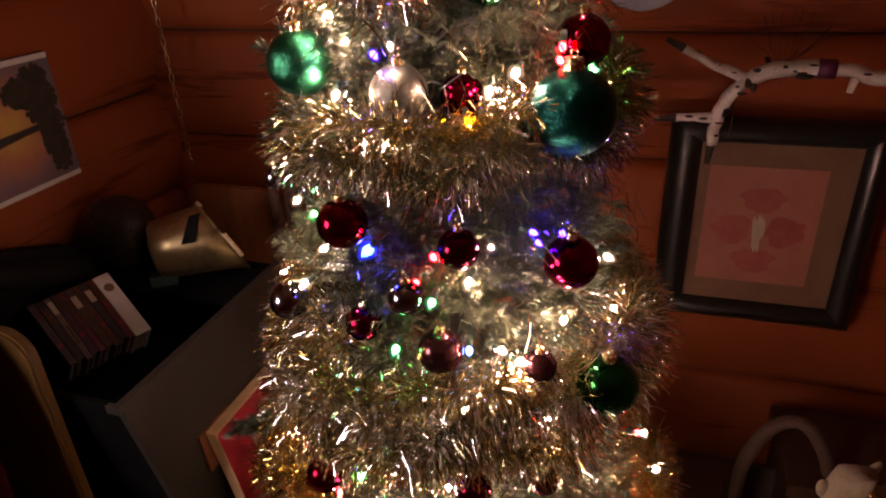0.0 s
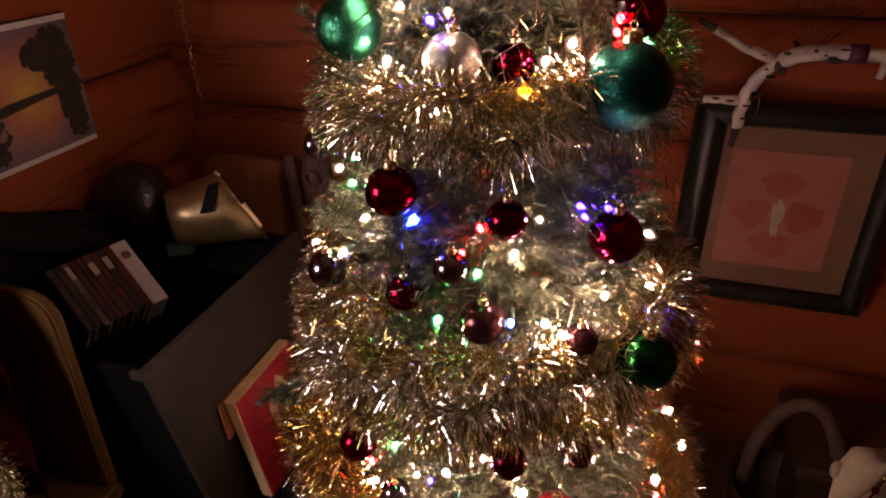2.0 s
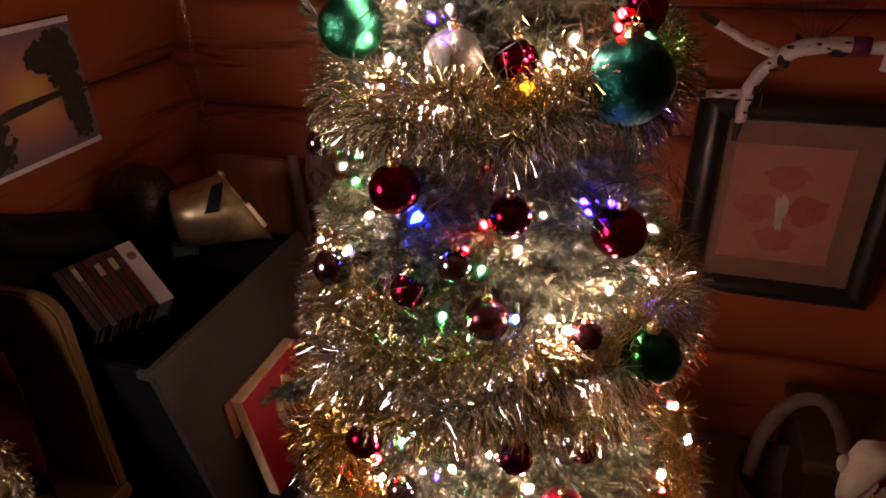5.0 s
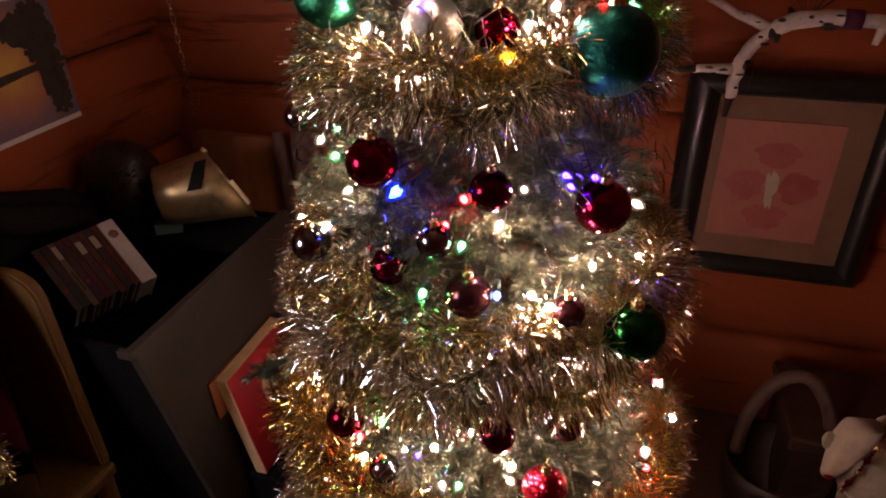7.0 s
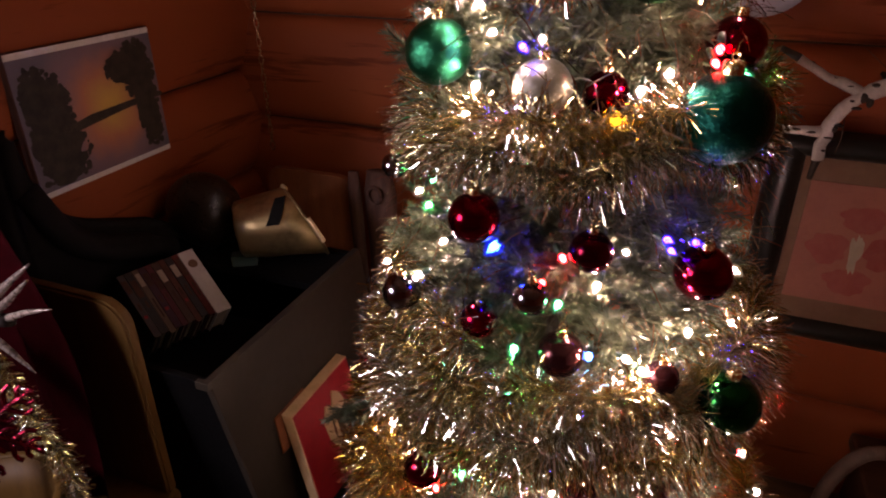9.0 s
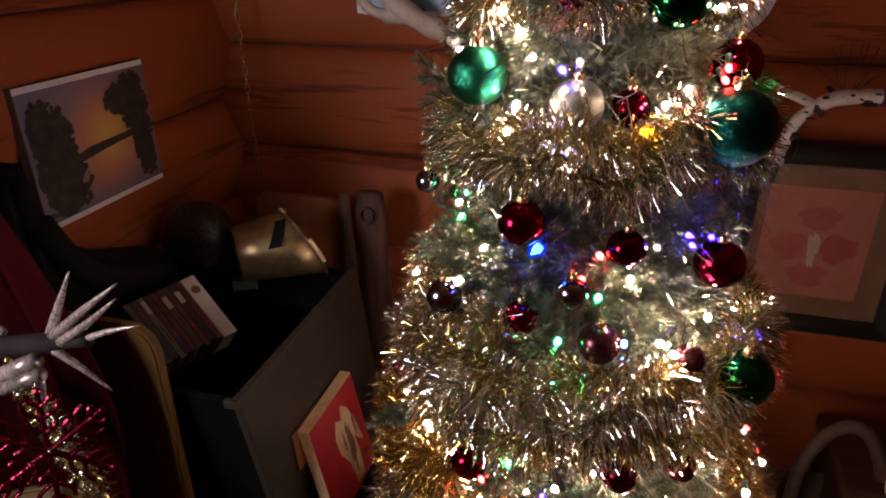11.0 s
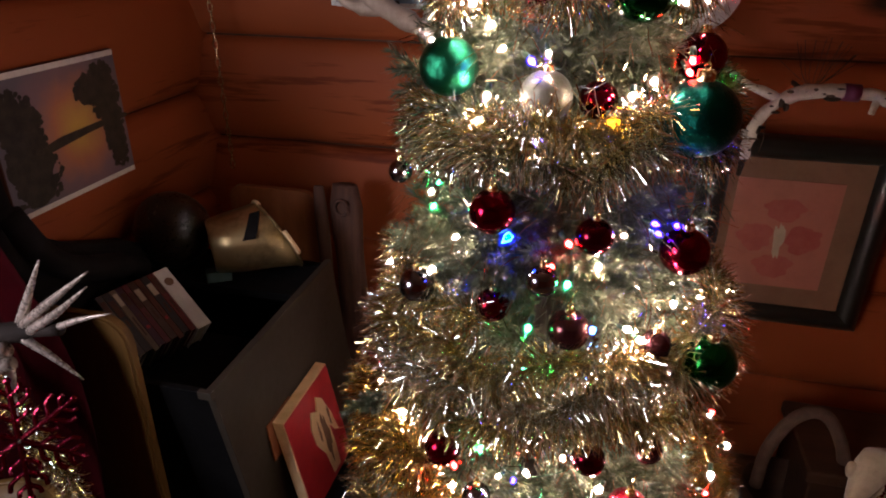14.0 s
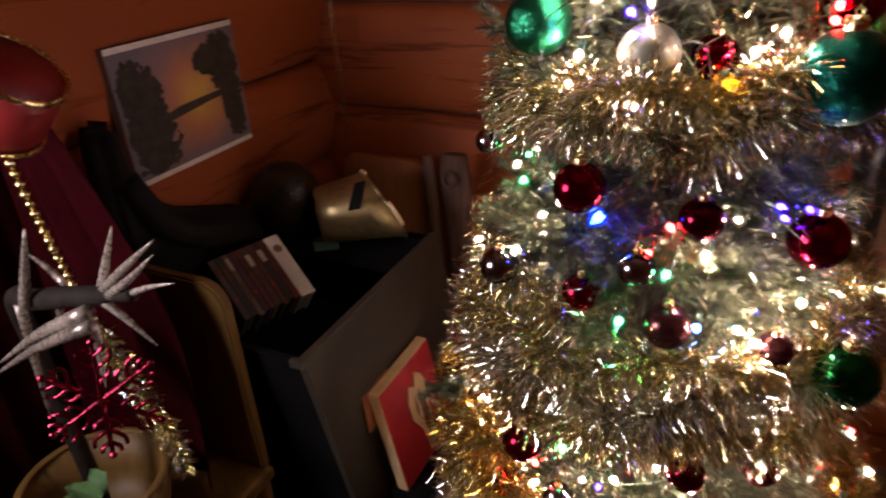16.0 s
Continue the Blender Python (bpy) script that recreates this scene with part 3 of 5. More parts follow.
# ---- fairy lights ----
def bulb_mesh(material, k=1.0):
    bm = bmesh.new()
    lathe(bm, [(r * k, z * k) for r, z in ((0.0004, -0.0045), (0.0017, -0.0038), (0.0029, -0.0018), (0.0033, 0.0006), (0.0025, 0.0028), (0.0005, 0.0040))], 10)
    return mesh_of("bulb", bm, material, True)


def glow_shell(name, col, strength, clear):
    """Thin, mostly clear emitting shell, for a bulb's plastic cover and its added glow halo."""
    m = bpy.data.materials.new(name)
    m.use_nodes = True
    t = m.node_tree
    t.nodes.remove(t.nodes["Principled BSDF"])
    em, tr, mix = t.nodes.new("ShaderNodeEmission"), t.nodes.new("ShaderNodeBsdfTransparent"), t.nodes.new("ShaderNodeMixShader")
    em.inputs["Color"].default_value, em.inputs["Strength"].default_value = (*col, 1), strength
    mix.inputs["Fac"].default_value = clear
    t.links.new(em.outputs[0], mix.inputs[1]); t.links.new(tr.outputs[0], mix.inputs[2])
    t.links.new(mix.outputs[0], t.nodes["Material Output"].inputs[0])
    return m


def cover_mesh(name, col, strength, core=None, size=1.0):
    """The faceted cover of a bulb, drawn out to a point, inside an added glow halo shell."""
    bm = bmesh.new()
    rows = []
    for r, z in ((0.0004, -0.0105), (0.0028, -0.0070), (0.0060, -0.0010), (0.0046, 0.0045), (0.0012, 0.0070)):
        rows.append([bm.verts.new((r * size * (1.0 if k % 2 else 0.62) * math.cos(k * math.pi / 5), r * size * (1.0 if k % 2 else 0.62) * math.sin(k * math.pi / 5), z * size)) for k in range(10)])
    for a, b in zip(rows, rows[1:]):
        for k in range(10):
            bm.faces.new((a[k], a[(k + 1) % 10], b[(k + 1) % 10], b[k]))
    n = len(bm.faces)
    # wider emissive shell standing in for the bloom round the bulb
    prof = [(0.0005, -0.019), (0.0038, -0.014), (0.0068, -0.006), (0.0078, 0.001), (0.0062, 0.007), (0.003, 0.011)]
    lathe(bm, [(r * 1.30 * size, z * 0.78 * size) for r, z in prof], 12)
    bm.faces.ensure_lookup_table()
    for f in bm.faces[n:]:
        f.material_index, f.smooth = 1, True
    return mesh_of("cover", bm, [glow_shell(name, core or col, strength * 5.0, 0.70), glow_shell(name + "_halo", col, strength * 1.0, 0.95)])


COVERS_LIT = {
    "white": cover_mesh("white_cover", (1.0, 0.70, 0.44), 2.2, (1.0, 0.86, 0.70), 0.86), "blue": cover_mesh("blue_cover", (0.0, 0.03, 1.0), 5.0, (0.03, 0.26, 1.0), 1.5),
    "pale blue": cover_mesh("cyan_reflection_cover", (0.02, 0.15, 1.0), 1.5, (0.15, 0.45, 1.0), 0.6),
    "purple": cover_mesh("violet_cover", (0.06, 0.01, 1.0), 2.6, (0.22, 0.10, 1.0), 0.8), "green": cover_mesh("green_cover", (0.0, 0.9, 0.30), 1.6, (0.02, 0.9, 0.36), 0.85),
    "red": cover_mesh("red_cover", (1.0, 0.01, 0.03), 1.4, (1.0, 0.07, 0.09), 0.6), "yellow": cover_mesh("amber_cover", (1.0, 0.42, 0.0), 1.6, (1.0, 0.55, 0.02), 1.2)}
sock = bmesh.new()
lathe(sock, [(0.0005, 0.020), (0.0035, 0.019), (0.0042, 0.012), (0.0042, 0.006), (0.001, 0.005)], 8)
SOCKET = mesh_of("socket", sock, DARKGREEN, True)
WHITE_BULB, LARGE_BULB = bulb_mesh(WHITE_L), bulb_mesh(WHITE_L, 1.45)
COLOUR_BULB = {k: bulb_mesh(v, 1.8 if k == "blue" else 1.25) for k, v in LAMPS.items()}
lights_white = thing("fairy_lights", "string of glowing warm white bulbs on green wire in the tree", "fairy lights", pose(AX, AY, 0))
lights_colour = thing("fairy_lights", "string of glowing coloured bulbs on green wire in the tree", "fairy lights", pose(AX, AY, 0))


def put_bulb(parent, me, x, y, z, rnd, colour="white"):
    a = math.atan2(y - AY, x - AX)
    m = Matrix.Translation((x - AX, y - AY, z)) @ Matrix.Rotation(a, 4, "Z") @ pose(0, 0, 0, rnd.uniform(-50, 50), rnd.uniform(-100, -20), 0)
    b = new("bulb", me)
    b.parent = parent
    b.matrix_basis = m @ Matrix.Scale(rnd.uniform(0.72, 1.22), 4)
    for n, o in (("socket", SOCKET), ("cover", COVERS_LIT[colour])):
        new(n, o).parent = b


rb = random.Random(5)
SHOWN = [(-0.393, 0.775, 1.396), (-0.403, 0.772, 1.359), (-0.163, 0.807, 1.423), (-0.308, 0.765, 1.461), (-0.431, 0.758, 1.177), (-0.179, 0.738, 1.216), (-0.209, 0.734, 1.163), (-0.088, 0.787, 1.088), (-0.026, 0.926, 1.033), (-0.158, 0.707, 1.08), (-0.137, 0.721, 1.056), (0.066, 0.893, 0.744), (0.024, 0.792, 0.757), (-0.286, 0.665, 0.808), (-0.41, 0.674, 0.744), (-0.168, 0.668, 0.798), (-0.373, 0.778, 1.463), (-0.191, 0.785, 1.405)]
# the lower-left ones at the end are added to light the tinsel from inside
SHOWN_AND_ADDED = [(-0.391, 0.775, 1.494), (-0.216, 0.775, 1.519), (-0.314, 0.733, 1.348), (-0.476, 0.779, 1.24), (-0.096, 0.74, 0.947), (-0.516, 0.735, 0.878), (-0.14, 0.79, 1.53), (-0.42, 0.8, 1.52), (-0.468, 0.755, 1.117), (-0.6, 0.86, 0.8), (-0.523, 0.758, 0.812), (-0.49, 0.755, 0.93), (-0.545, 0.80, 0.765), (-0.47, 0.72, 0.79)]
for p in SHOWN + SHOWN_AND_ADDED:
    put_bulb(lights_white, LARGE_BULB if (p[2] < 0.84 and p[0] > -0.45) or (p[0] > -0.17 and 1.0 < p[2] < 1.13) else WHITE_BULB, *p, rb)
# added bulbs, unseen deep in the thick lower garlands, to brighten the tinsel
for x, z in ((-0.37, 0.945), (-0.32, 0.985), (-0.26, 0.93), (-0.21, 0.975), (-0.33, 0.80), (-0.23, 0.85), (-0.27, 0.75), (-0.17, 0.76)):
    r = rad(z) * 0.93
    put_bulb(lights_white, WHITE_BULB, x, AY - math.sqrt(r * r - (x - AX) ** 2), z, rb)
COLOURED = {
    "blue": [(-0.344, 0.721, 1.203)],
    # pale blue: a small glowing piece for the cyan reflection at the plum bauble's edge
    "pale blue": [(-0.207, 0.72, 1.063)],
    "purple": [(-0.134, 0.789, 1.218), (-0.127, 0.792, 1.202), (-0.099, 0.818, 1.207), (-0.331, 0.766, 1.45), (-0.304, 0.643, 0.809), (-0.028, 0.848, 1.025)],
    "green": [(-0.302, 0.687, 1.072), (-0.363, 0.656, 0.852), (-0.478, 0.838, 1.235), (-0.488, 0.842, 1.190), (-0.251, 0.702, 1.145), (-0.078, 0.891, 1.41), (-0.24, 0.636, 0.771)],
    "red": [(-0.255, 0.729, 1.198), (-0.277, 0.716, 1.163), (0.031, 0.909, 0.803), (0.035, 0.844, 0.667), (-0.405, 0.658, 0.804), (-0.112, 0.844, 1.448), (-0.114, 0.842, 1.432)],
    "yellow": [(-0.527, 0.735, 0.683), (-0.214, 0.769, 1.372)],
}
for k, v in COLOURED.items():
    for p in v:
        put_bulb(lights_colour, COLOUR_BULB[k], *p, rb, k)
# the strings go on round the back, above and below
path_w = []
for k in range(64):
    z = 0.35 + 1.65 * (k + 0.5) / 64
    a = k * 0.83 + rb.uniform(-0.1, 0.1)
    front = -2.5 < ((a + math.pi) % (2 * math.pi)) - math.pi < -0.6
    r = rad(z) * (rb.uniform(0.45, 0.65) if front else rb.uniform(0.85, 0.98))
    p = (AX + r * math.cos(a), AY + r * math.sin(a), z)
    path_w.append((p[0] - AX, p[1] - AY, z))
    if front or k % (3 if math.cos(a) < -0.2 else 5):
        continue
    put_bulb(lights_white, WHITE_BULB, *p, rb)
part("wire", tube(bmesh.new(), spline([(p[0] * 0.86, p[1] * 0.86, p[2]) for p in path_w], 5), 0.0014, 5), DARKGREEN, lights_white)
part("wire", tube(bmesh.new(), spline([(p[1] * 0.8, -p[0] * 0.8, p[2] + 0.01) for p in path_w], 5), 0.0014, 5), DARKGREEN, lights_colour)

# ---- on the left wall: the sunset canvas ----
EDGE = surface("canvas_edge", (0.60, 0.56, 0.50), (0.78, 0.74, 0.68), 0.7, scale=60)


def canvas():
    c = thing("canvas_painting", "unframed canvas painting of a lake sunset between dark trees", "painting")
    y0, y1, z0, z1 = 0.925, 1.330, 1.014, 1.336
    xf = LEFT + 0.016
    part("stretcher", boxed(xf - 0.022, xf, y0, y1, z0, z1, 0.002), DRIFT, c)
    for za, zb in ((z0 + 0.001, z0 + 0.0135), (z1 - 0.0145, z1 - 0.001)):
        part("border", boxed(xf + 0.0003, xf + 0.0013, y0 + 0.002, y1 - 0.002, za, zb), EDGE, c, "white unpainted border")
    m, t, n, p = nodes_of("sunset_sky")
    co = n.new("ShaderNodeTexCoord"); sep = n.new("ShaderNodeSeparateXYZ")
    t.links.new(co.outputs["Object"], sep.inputs[0])
    nz = n.new("ShaderNodeTexNoise"); nz.inputs["Scale"].default_value = 14; nz.inputs["Detail"].default_value = 5
    t.links.new(co.outputs["Object"], nz.inputs["Vector"])
    dy = n.new("ShaderNodeMath"); dy.operation = "SUBTRACT"; dy.inputs[1].default_value = 1.165
    t.links.new(sep.outputs["Y"], dy.inputs[0])
    dz = n.new("ShaderNodeMath"); dz.operation = "SUBTRACT"; dz.inputs[1].default_value = 1.175
    t.links.new(sep.outputs["Z"], dz.inputs[0])
    d2 = n.new("ShaderNodeCombineXYZ")
    t.links.new(dy.outputs[0], d2.inputs[0]); t.links.new(dz.outputs[0], d2.inputs[1])
    ln = n.new("ShaderNodeVectorMath"); ln.operation = "LENGTH"
    t.links.new(d2.outputs[0], ln.inputs[0])
    ad = n.new("ShaderNodeMath"); ad.operation = "MULTIPLY_ADD"; ad.inputs[1].default_value = 0.07
    t.links.new(nz.outputs[0], ad.inputs[0]); t.links.new(ln.outputs["Value"], ad.inputs[2])
    ramp = n.new("ShaderNodeValToRGB")
    e = ramp.color_ramp.elements
    e[0].position, e[0].color = 0.05, (0.70, 0.44, 0.09, 1)
    e[1].position, e[1].color = 0.24, (0.155, 0.135, 0.165, 1)
    x = e.new(0.12); x.color = (0.55, 0.22, 0.11, 1)
    x = e.new(0.17); x.color = (0.27, 0.165, 0.175, 1)
    t.links.new(ad.outputs[0], ramp.inputs[0]); t.links.new(ramp.outputs[0], p.inputs["Base Color"])
    p.inputs["Roughness"].default_value = 0.5
    bp = n.new("ShaderNodeBump"); bp.inputs["Strength"].default_value = 0.2
    t.links.new(nz.outputs[0], bp.inputs["Height"]); t.links.new(bp.outputs[0], p.inputs["Normal"])
    part("picture", boxed(xf + 0.0005, xf + 0.0015, y0 + 0.002, y1 - 0.002, z0 + 0.014, z1 - 0.015), m, c)
    dark = surface("painted_trees", (0.012, 0.010, 0.007), (0.055, 0.042, 0.026), 0.6, scale=40)
    s = 1

    def tree_shape(cy, cz, ry, rz, rough, seed):
        """A painted tree: many small dabs of dark paint in an uneven clump."""
        r = random.Random(seed)
        bm = bmesh.new()
        pts = [(max(y0 + 0.006, min(y1 - 0.006, a)), max(z0 + 0.016, min(z1 - 0.017, b))) for a, b in blob_outline(cy, cz, ry * 0.9, rz * 0.9, rough * 0.6, seed, 60)]
        bm.faces.new([bm.verts.new((xf + 0.0016 + 0.0002 * seed, a, b)) for a, b in pts])
        for k in range(260):
            a, q = r.uniform(0, 6.2832), math.sqrt(r.random())
            u, v = cy + ry * 1.14 * q * math.cos(a), cz + rz * 1.12 * q * math.sin(a)
            e = r.uniform(0.004, 0.013)
            if not (y0 + 0.014 < u < y1 - 0.010 and z0 + 0.026 < v < z1 - 0.026):
                continue
            x = xf + 0.0017 + 0.00001 * k + 0.0002 * seed
            bm.faces.new([bm.verts.new((x, u + e * r.uniform(0.5, 1) * math.cos(b_), v + e * r.uniform(0.5, 1) * math.sin(b_))) for b_ in (i * math.pi / 3.5 for i in range(7))])
        part("tree_shape", bm, dark, c)
    tree_shape(0.988, 1.210, 0.058, 0.082, 0.22, 1)
    tree_shape(1.000, 1.110, 0.070, 0.088, 0.22, 2)
    tree_shape(1.265, 1.245, 0.045, 0.070, 0.3, 3)
    tree_shape(1.222, 1.255, 0.045, 0.030, 0.35, 4)
    tree_shape(1.280, 1.130, 0.030, 0.090, 0.25, 5)
    part("far_shore", plate([(1.0, 1.150), (1.10, 1.168), (1.30, 1.176), (1.334, 1.172), (1.334, 1.162), (1.20, 1.155), (1.06, 1.140)], xf + 0.0030, 0.0006, "x"), dark, c)


canvas()


# ---- on the back wall: the framed print ----
def framed_print():
    f = thing("framed_print", "pink floral print with a tan mat in a wide black frame", "picture frame")
    x0, x1, z0, z1 = 0.052, 0.545, 0.582, 1.132
    yf, w = 1.685, 0.052

    def moulding(pts):
        """One mitred side: outer a-b, inner c-d, with a rounded section."""
        bm = bmesh.new()
        (ax, az), (bx, bz), (cx, cz), (dx, dz) = pts
        rows = []
        for k in range(7):
            t = k / 6
            d = 0.012 + 0.026 * math.sin(math.pi * min(1, 0.12 + t * 0.8))
            rows.append([bm.verts.new((ax + (dx - ax) * t, yf + 0.02 - d, az + (dz - az) * t)), bm.verts.new((bx + (cx - bx) * t, yf + 0.02 - d, bz + (cz - bz) * t))])
        rows.insert(0, [bm.verts.new((ax, yf + 0.035, az)), bm.verts.new((bx, yf + 0.035, bz))])
        rows.append([bm.verts.new((dx, yf + 0.03, dz)), bm.verts.new((cx, yf + 0.03, cz))])
        for a, b in zip(rows, rows[1:]):
            bm.faces.new((a[0], a[1], b[1], b[0]))
        bmesh.ops.recalc_face_normals(bm, faces=bm.faces)
        part("moulding", bm, FRAME, f, smooth=True)
    o = [(x0, z0), (x1, z0), (x1, z1), (x0, z1)]
    mx0, mx1, mz0, mz1 = 0.130, 0.487, 0.634, 1.074
    i = [(mx0, mz0), (mx1, mz0), (mx1, mz1), (mx0, mz1)]
    for k in range(4):
        j = (k + 1) % 4
        moulding((o[k], o[j], i[j], i[k]))
    part("backing", boxed(x0 + 0.01, x1 - 0.01, yf + 0.02, yf + 0.05, z0 + 0.01, z1 - 0.01), BLACK, f)
    part("mat", boxed(mx0 - 0.004, mx1 + 0.004, yf + 0.010, yf + 0.018, mz0 - 0.004, mz1 + 0.004), MATBOARD, f)
    px0, px1, pz0, pz1 = 0.156, 0.424, 0.695, 1.014
    part("print", boxed(px0, px1, yf + 0.006, yf + 0.009, pz0, pz1), PRINT, f)
    cx, cz = (px0 + px1) / 2, (pz0 + pz1) / 2 - 0.01
    for k, (u, v, ru, rv) in enumerate(((-0.062, 0.0, 0.045, 0.042), (0.062, 0.0, 0.045, 0.042), (0.0, 0.085, 0.050, 0.034), (0.0, -0.085, 0.050, 0.036))):
        part("flower", plate(blob_outline(cx + u, cz + v, ru, rv, 0.16, 20 + k), yf + 0.0045, 0.001), PETAL, f)
    part("leaf_motif", plate(blob_outline(cx, cz - 0.005, 0.014, 0.05, 0.3, 31), yf + 0.0035, 0.001), SAGE, f)


FRAME = surface("black_frame", (0.005, 0.006, 0.005), (0.014, 0.017, 0.014), 0.35, scale=10, coat=0.3)
framed_print()


# ---- the white branch hanging on the back wall ----
def white_branch():
    b = thing("birch_branch", "white forked branch with black tips and a purple ribbon", "branch")
    y = 1.625
    bm = bmesh.new()
    tube(bm, spline([(0.145, y + .01, 1.085), (0.148, y, 1.149), (0.175, y, 1.215), (0.235, y, 1.258), (0.32, y, 1.270), (0.345, y, 1.268)]), [0.013] * 6 + [0.0145] * 10 + [0.017] * 8 + [0.015] * 7, 12)
    tube(bm, spline([(0.205, y, 1.238), (0.12, y - .01, 1.275), (0.055, y - .02, 1.312)]), [0.011] * 6 + [0.009] * 7, 8)
    tube(bm, spline([(0.150, y, 1.150), (0.10, y - .005, 1.152), (0.055, y - .01, 1.150)]), [0.011] * 6 + [0.009] * 7, 8)
    tube(bm, spline([(0.343, y, 1.266), (0.40, y, 1.266), (0.46, y, 1.25), (0.60, y, 1.262)]), [0.015] * 19, 8)
    tube(bm, [(0.415, y, 1.262), (0.405, y - .005, 1.218)], [0.010, 0.007], 8)
    for v in bm.verts:
        v.co += Vector((noise.noise(v.co * 38), 0.5 * noise.noise(v.co * 30 + Vector((7, 0, 0))), noise.noise(v.co * 38 + Vector((0, 5, 0))))) * 0.0055
    part("limb", bm, BIRCH, b, smooth=True)
    for p, q in (((0.058, y - .02, 1.311), (0.018, y - .02, 1.330)), ((0.058, y - .01, 1.150), (0.008, y - .01, 1.146)), ((0.145, y + .01, 1.088), (0.140, y + .01, 1.036))):
        part("tip", tube(bmesh.new(), [p, q], [0.0095, 0.006], 8), DARKBARK, b, "charred black tip")
    r = random.Random(3)
    for x, z in ((0.27, 1.27), (0.29, 1.262), (0.325, 1.275), (0.225, 1.25), (0.18, 1.225), (0.115, 1.15), (0.085, 1.153), (0.43, 1.258), (0.50, 1.25), (0.215, 1.262), (0.165, 1.256), (0.305, 1.258), (0.205, 1.233), (0.19, 1.21), (0.165, 1.17), (0.25, 1.262), (0.10, 1.283), (0.135, 1.268), (0.155, 1.14), (0.15, 1.11), (0.08, 1.30)):
        part("scar", ball(bmesh.new(), (x, y - 0.013, z + 0.002), 0.006, 8, 6, (r.uniform(0.6, 2.2), 0.6, r.uniform(0.35, 0.9))), DARKBARK, b, smooth=True)
    for x, z, sx, sz in ((0.312, 1.252, 0.020, 0.007), (0.200, 1.236, 0.011, 0.013), (0.214, 1.226, 0.007, 0.012), (0.160, 1.163, 0.008, 0.010)):
        part("bark_patch", ball(bmesh.new(), (x, y - 0.006, z), 1.0, 12, 8, (sx, 0.011, sz)), DARKBARK, b, "dark patch of bare bark", smooth=True)
    part("ribbon", tube(bmesh.new(), [(0.335, y, 1.268), (0.37, y, 1.267)], [0.021, 0.021], 12), PURPLE, b, "purple ribbon tied round the limb", smooth=True)
    part("cord", tube(bmesh.new(), spline([(0.175, y, 1.20), (0.182, y + .01, 1.14), (0.18, y + .02, 1.10)]), 0.0012, 5), WICKER, b)
    part("peg", tube(bmesh.new(), [(0.25, y, 1.262), (0.25, BACK + 0.02, 1.262)], 0.006, 6), DARKBARK, b)
    s = thing("dried_sprig", "faint grey dried twig sprig above the branch", "dried sprig")
    for k in range(16):
        a = r.uniform(-1.4, 1.4)
        part("stalk", tube(bmesh.new(), spline([(0.27, y + .02, 1.265), (0.27 + 0.05 * math.sin(a), y + .03, 1.30), (0.27 + 0.10 * math.sin(a), y + r.uniform(-.02, .05), 1.30 + 0.09 * math.cos(a))], 3), 0.0009, 4), DRIFT, s)


white_branch()


# ---- above: blue picture, antlers, plate on the back wall ----
def wall_picture():
    f = thing("wall_picture", "pale blue picture in a thin silver frame", "picture frame")
    y = 1.66
    part("picture", boxed(-0.975, -0.60, y, y + 0.012, 1.435, 1.75), BLUEPIC, f)
    for a in ((-0.99, -0.975, 1.425, 1.76), (-0.60, -0.585, 1.425, 1.76)):
        part("frame_side", boxed(a[0], a[1], y - 0.006, y + 0.02, a[2], a[3], 0.002), WHITE, f)
    for a in ((-0.975, -0.60, 1.423, 1.435), (-0.975, -0.60, 1.75, 1.762)):
        part("frame_side", boxed(a[0], a[1], y - 0.006, y + 0.02, a[2], a[3], 0.002), WHITE, f)


wall_picture()
ant = thing("antlers", "pale shed deer antlers hung on the log wall", "antlers")
b = bmesh.new()
tube(b, spline([(-0.58, 1.62, 1.335), (-0.66, 1.60, 1.362), (-0.76, 1.58, 1.405), (-0.85, 1.56, 1.47), (-0.90, 1.56, 1.56), (-0.90, 1.56, 1.66)]), [0.016] * 4 + [0.022] * 7 + [0.028] * 9 + [0.022] * 6 + [0.014] * 5, 12)
tube(b, spline([(-0.80, 1.57, 1.43), (-0.90, 1.56, 1.44), (-0.97, 1.55, 1.50)]), [0.022] * 5 + [0.014] * 5 + [0.004] * 3, 10)
tube(b, spline([(-0.70, 1.59, 1.38), (-0.68, 1.55, 1.45), (-0.70, 1.54, 1.53)]), [0.016] * 5 + [0.010] * 5 + [0.003] * 3, 10)
for v in b.verts:
    v.co += Vector((1, 1, 1)) * 0.004 * noise.noise(v.co * 22)
part("antler", b, ANTLER, ant, smooth=True)
part("wall_peg", tube(bmesh.new(), [(-0.80, 1.57, 1.435), (-0.80, BACK + 0.02, 1.435)], 0.008, 6), DARKBARK, ant)
dish = thing("wall_plate", "pale blue glazed plate hung on the log wall", "plate", pose(-0.045, 1.64, 1.50, 96, 0, 0))
part("dish", lathe(bmesh.new(), [(0.001, 0.0), (0.07, 0.002), (0.085, 0.010), (0.112, 0.018), (0.112, 0.022), (0.083, 0.015), (0.07, 0.007), (0.001, 0.006)], 40), GLASS_B, dish, smooth=True)
part("hanger", boxed(-0.01, 0.01, -0.01, 0.01, -0.10, 0.0), BLACK, dish)

# ---- the chain near the corner ----
CHAIN = surface("brass_chain", (0.32, 0.22, 0.10), (0.66, 0.50, 0.27), 0.26, 1.0, 40, bump=0.05)


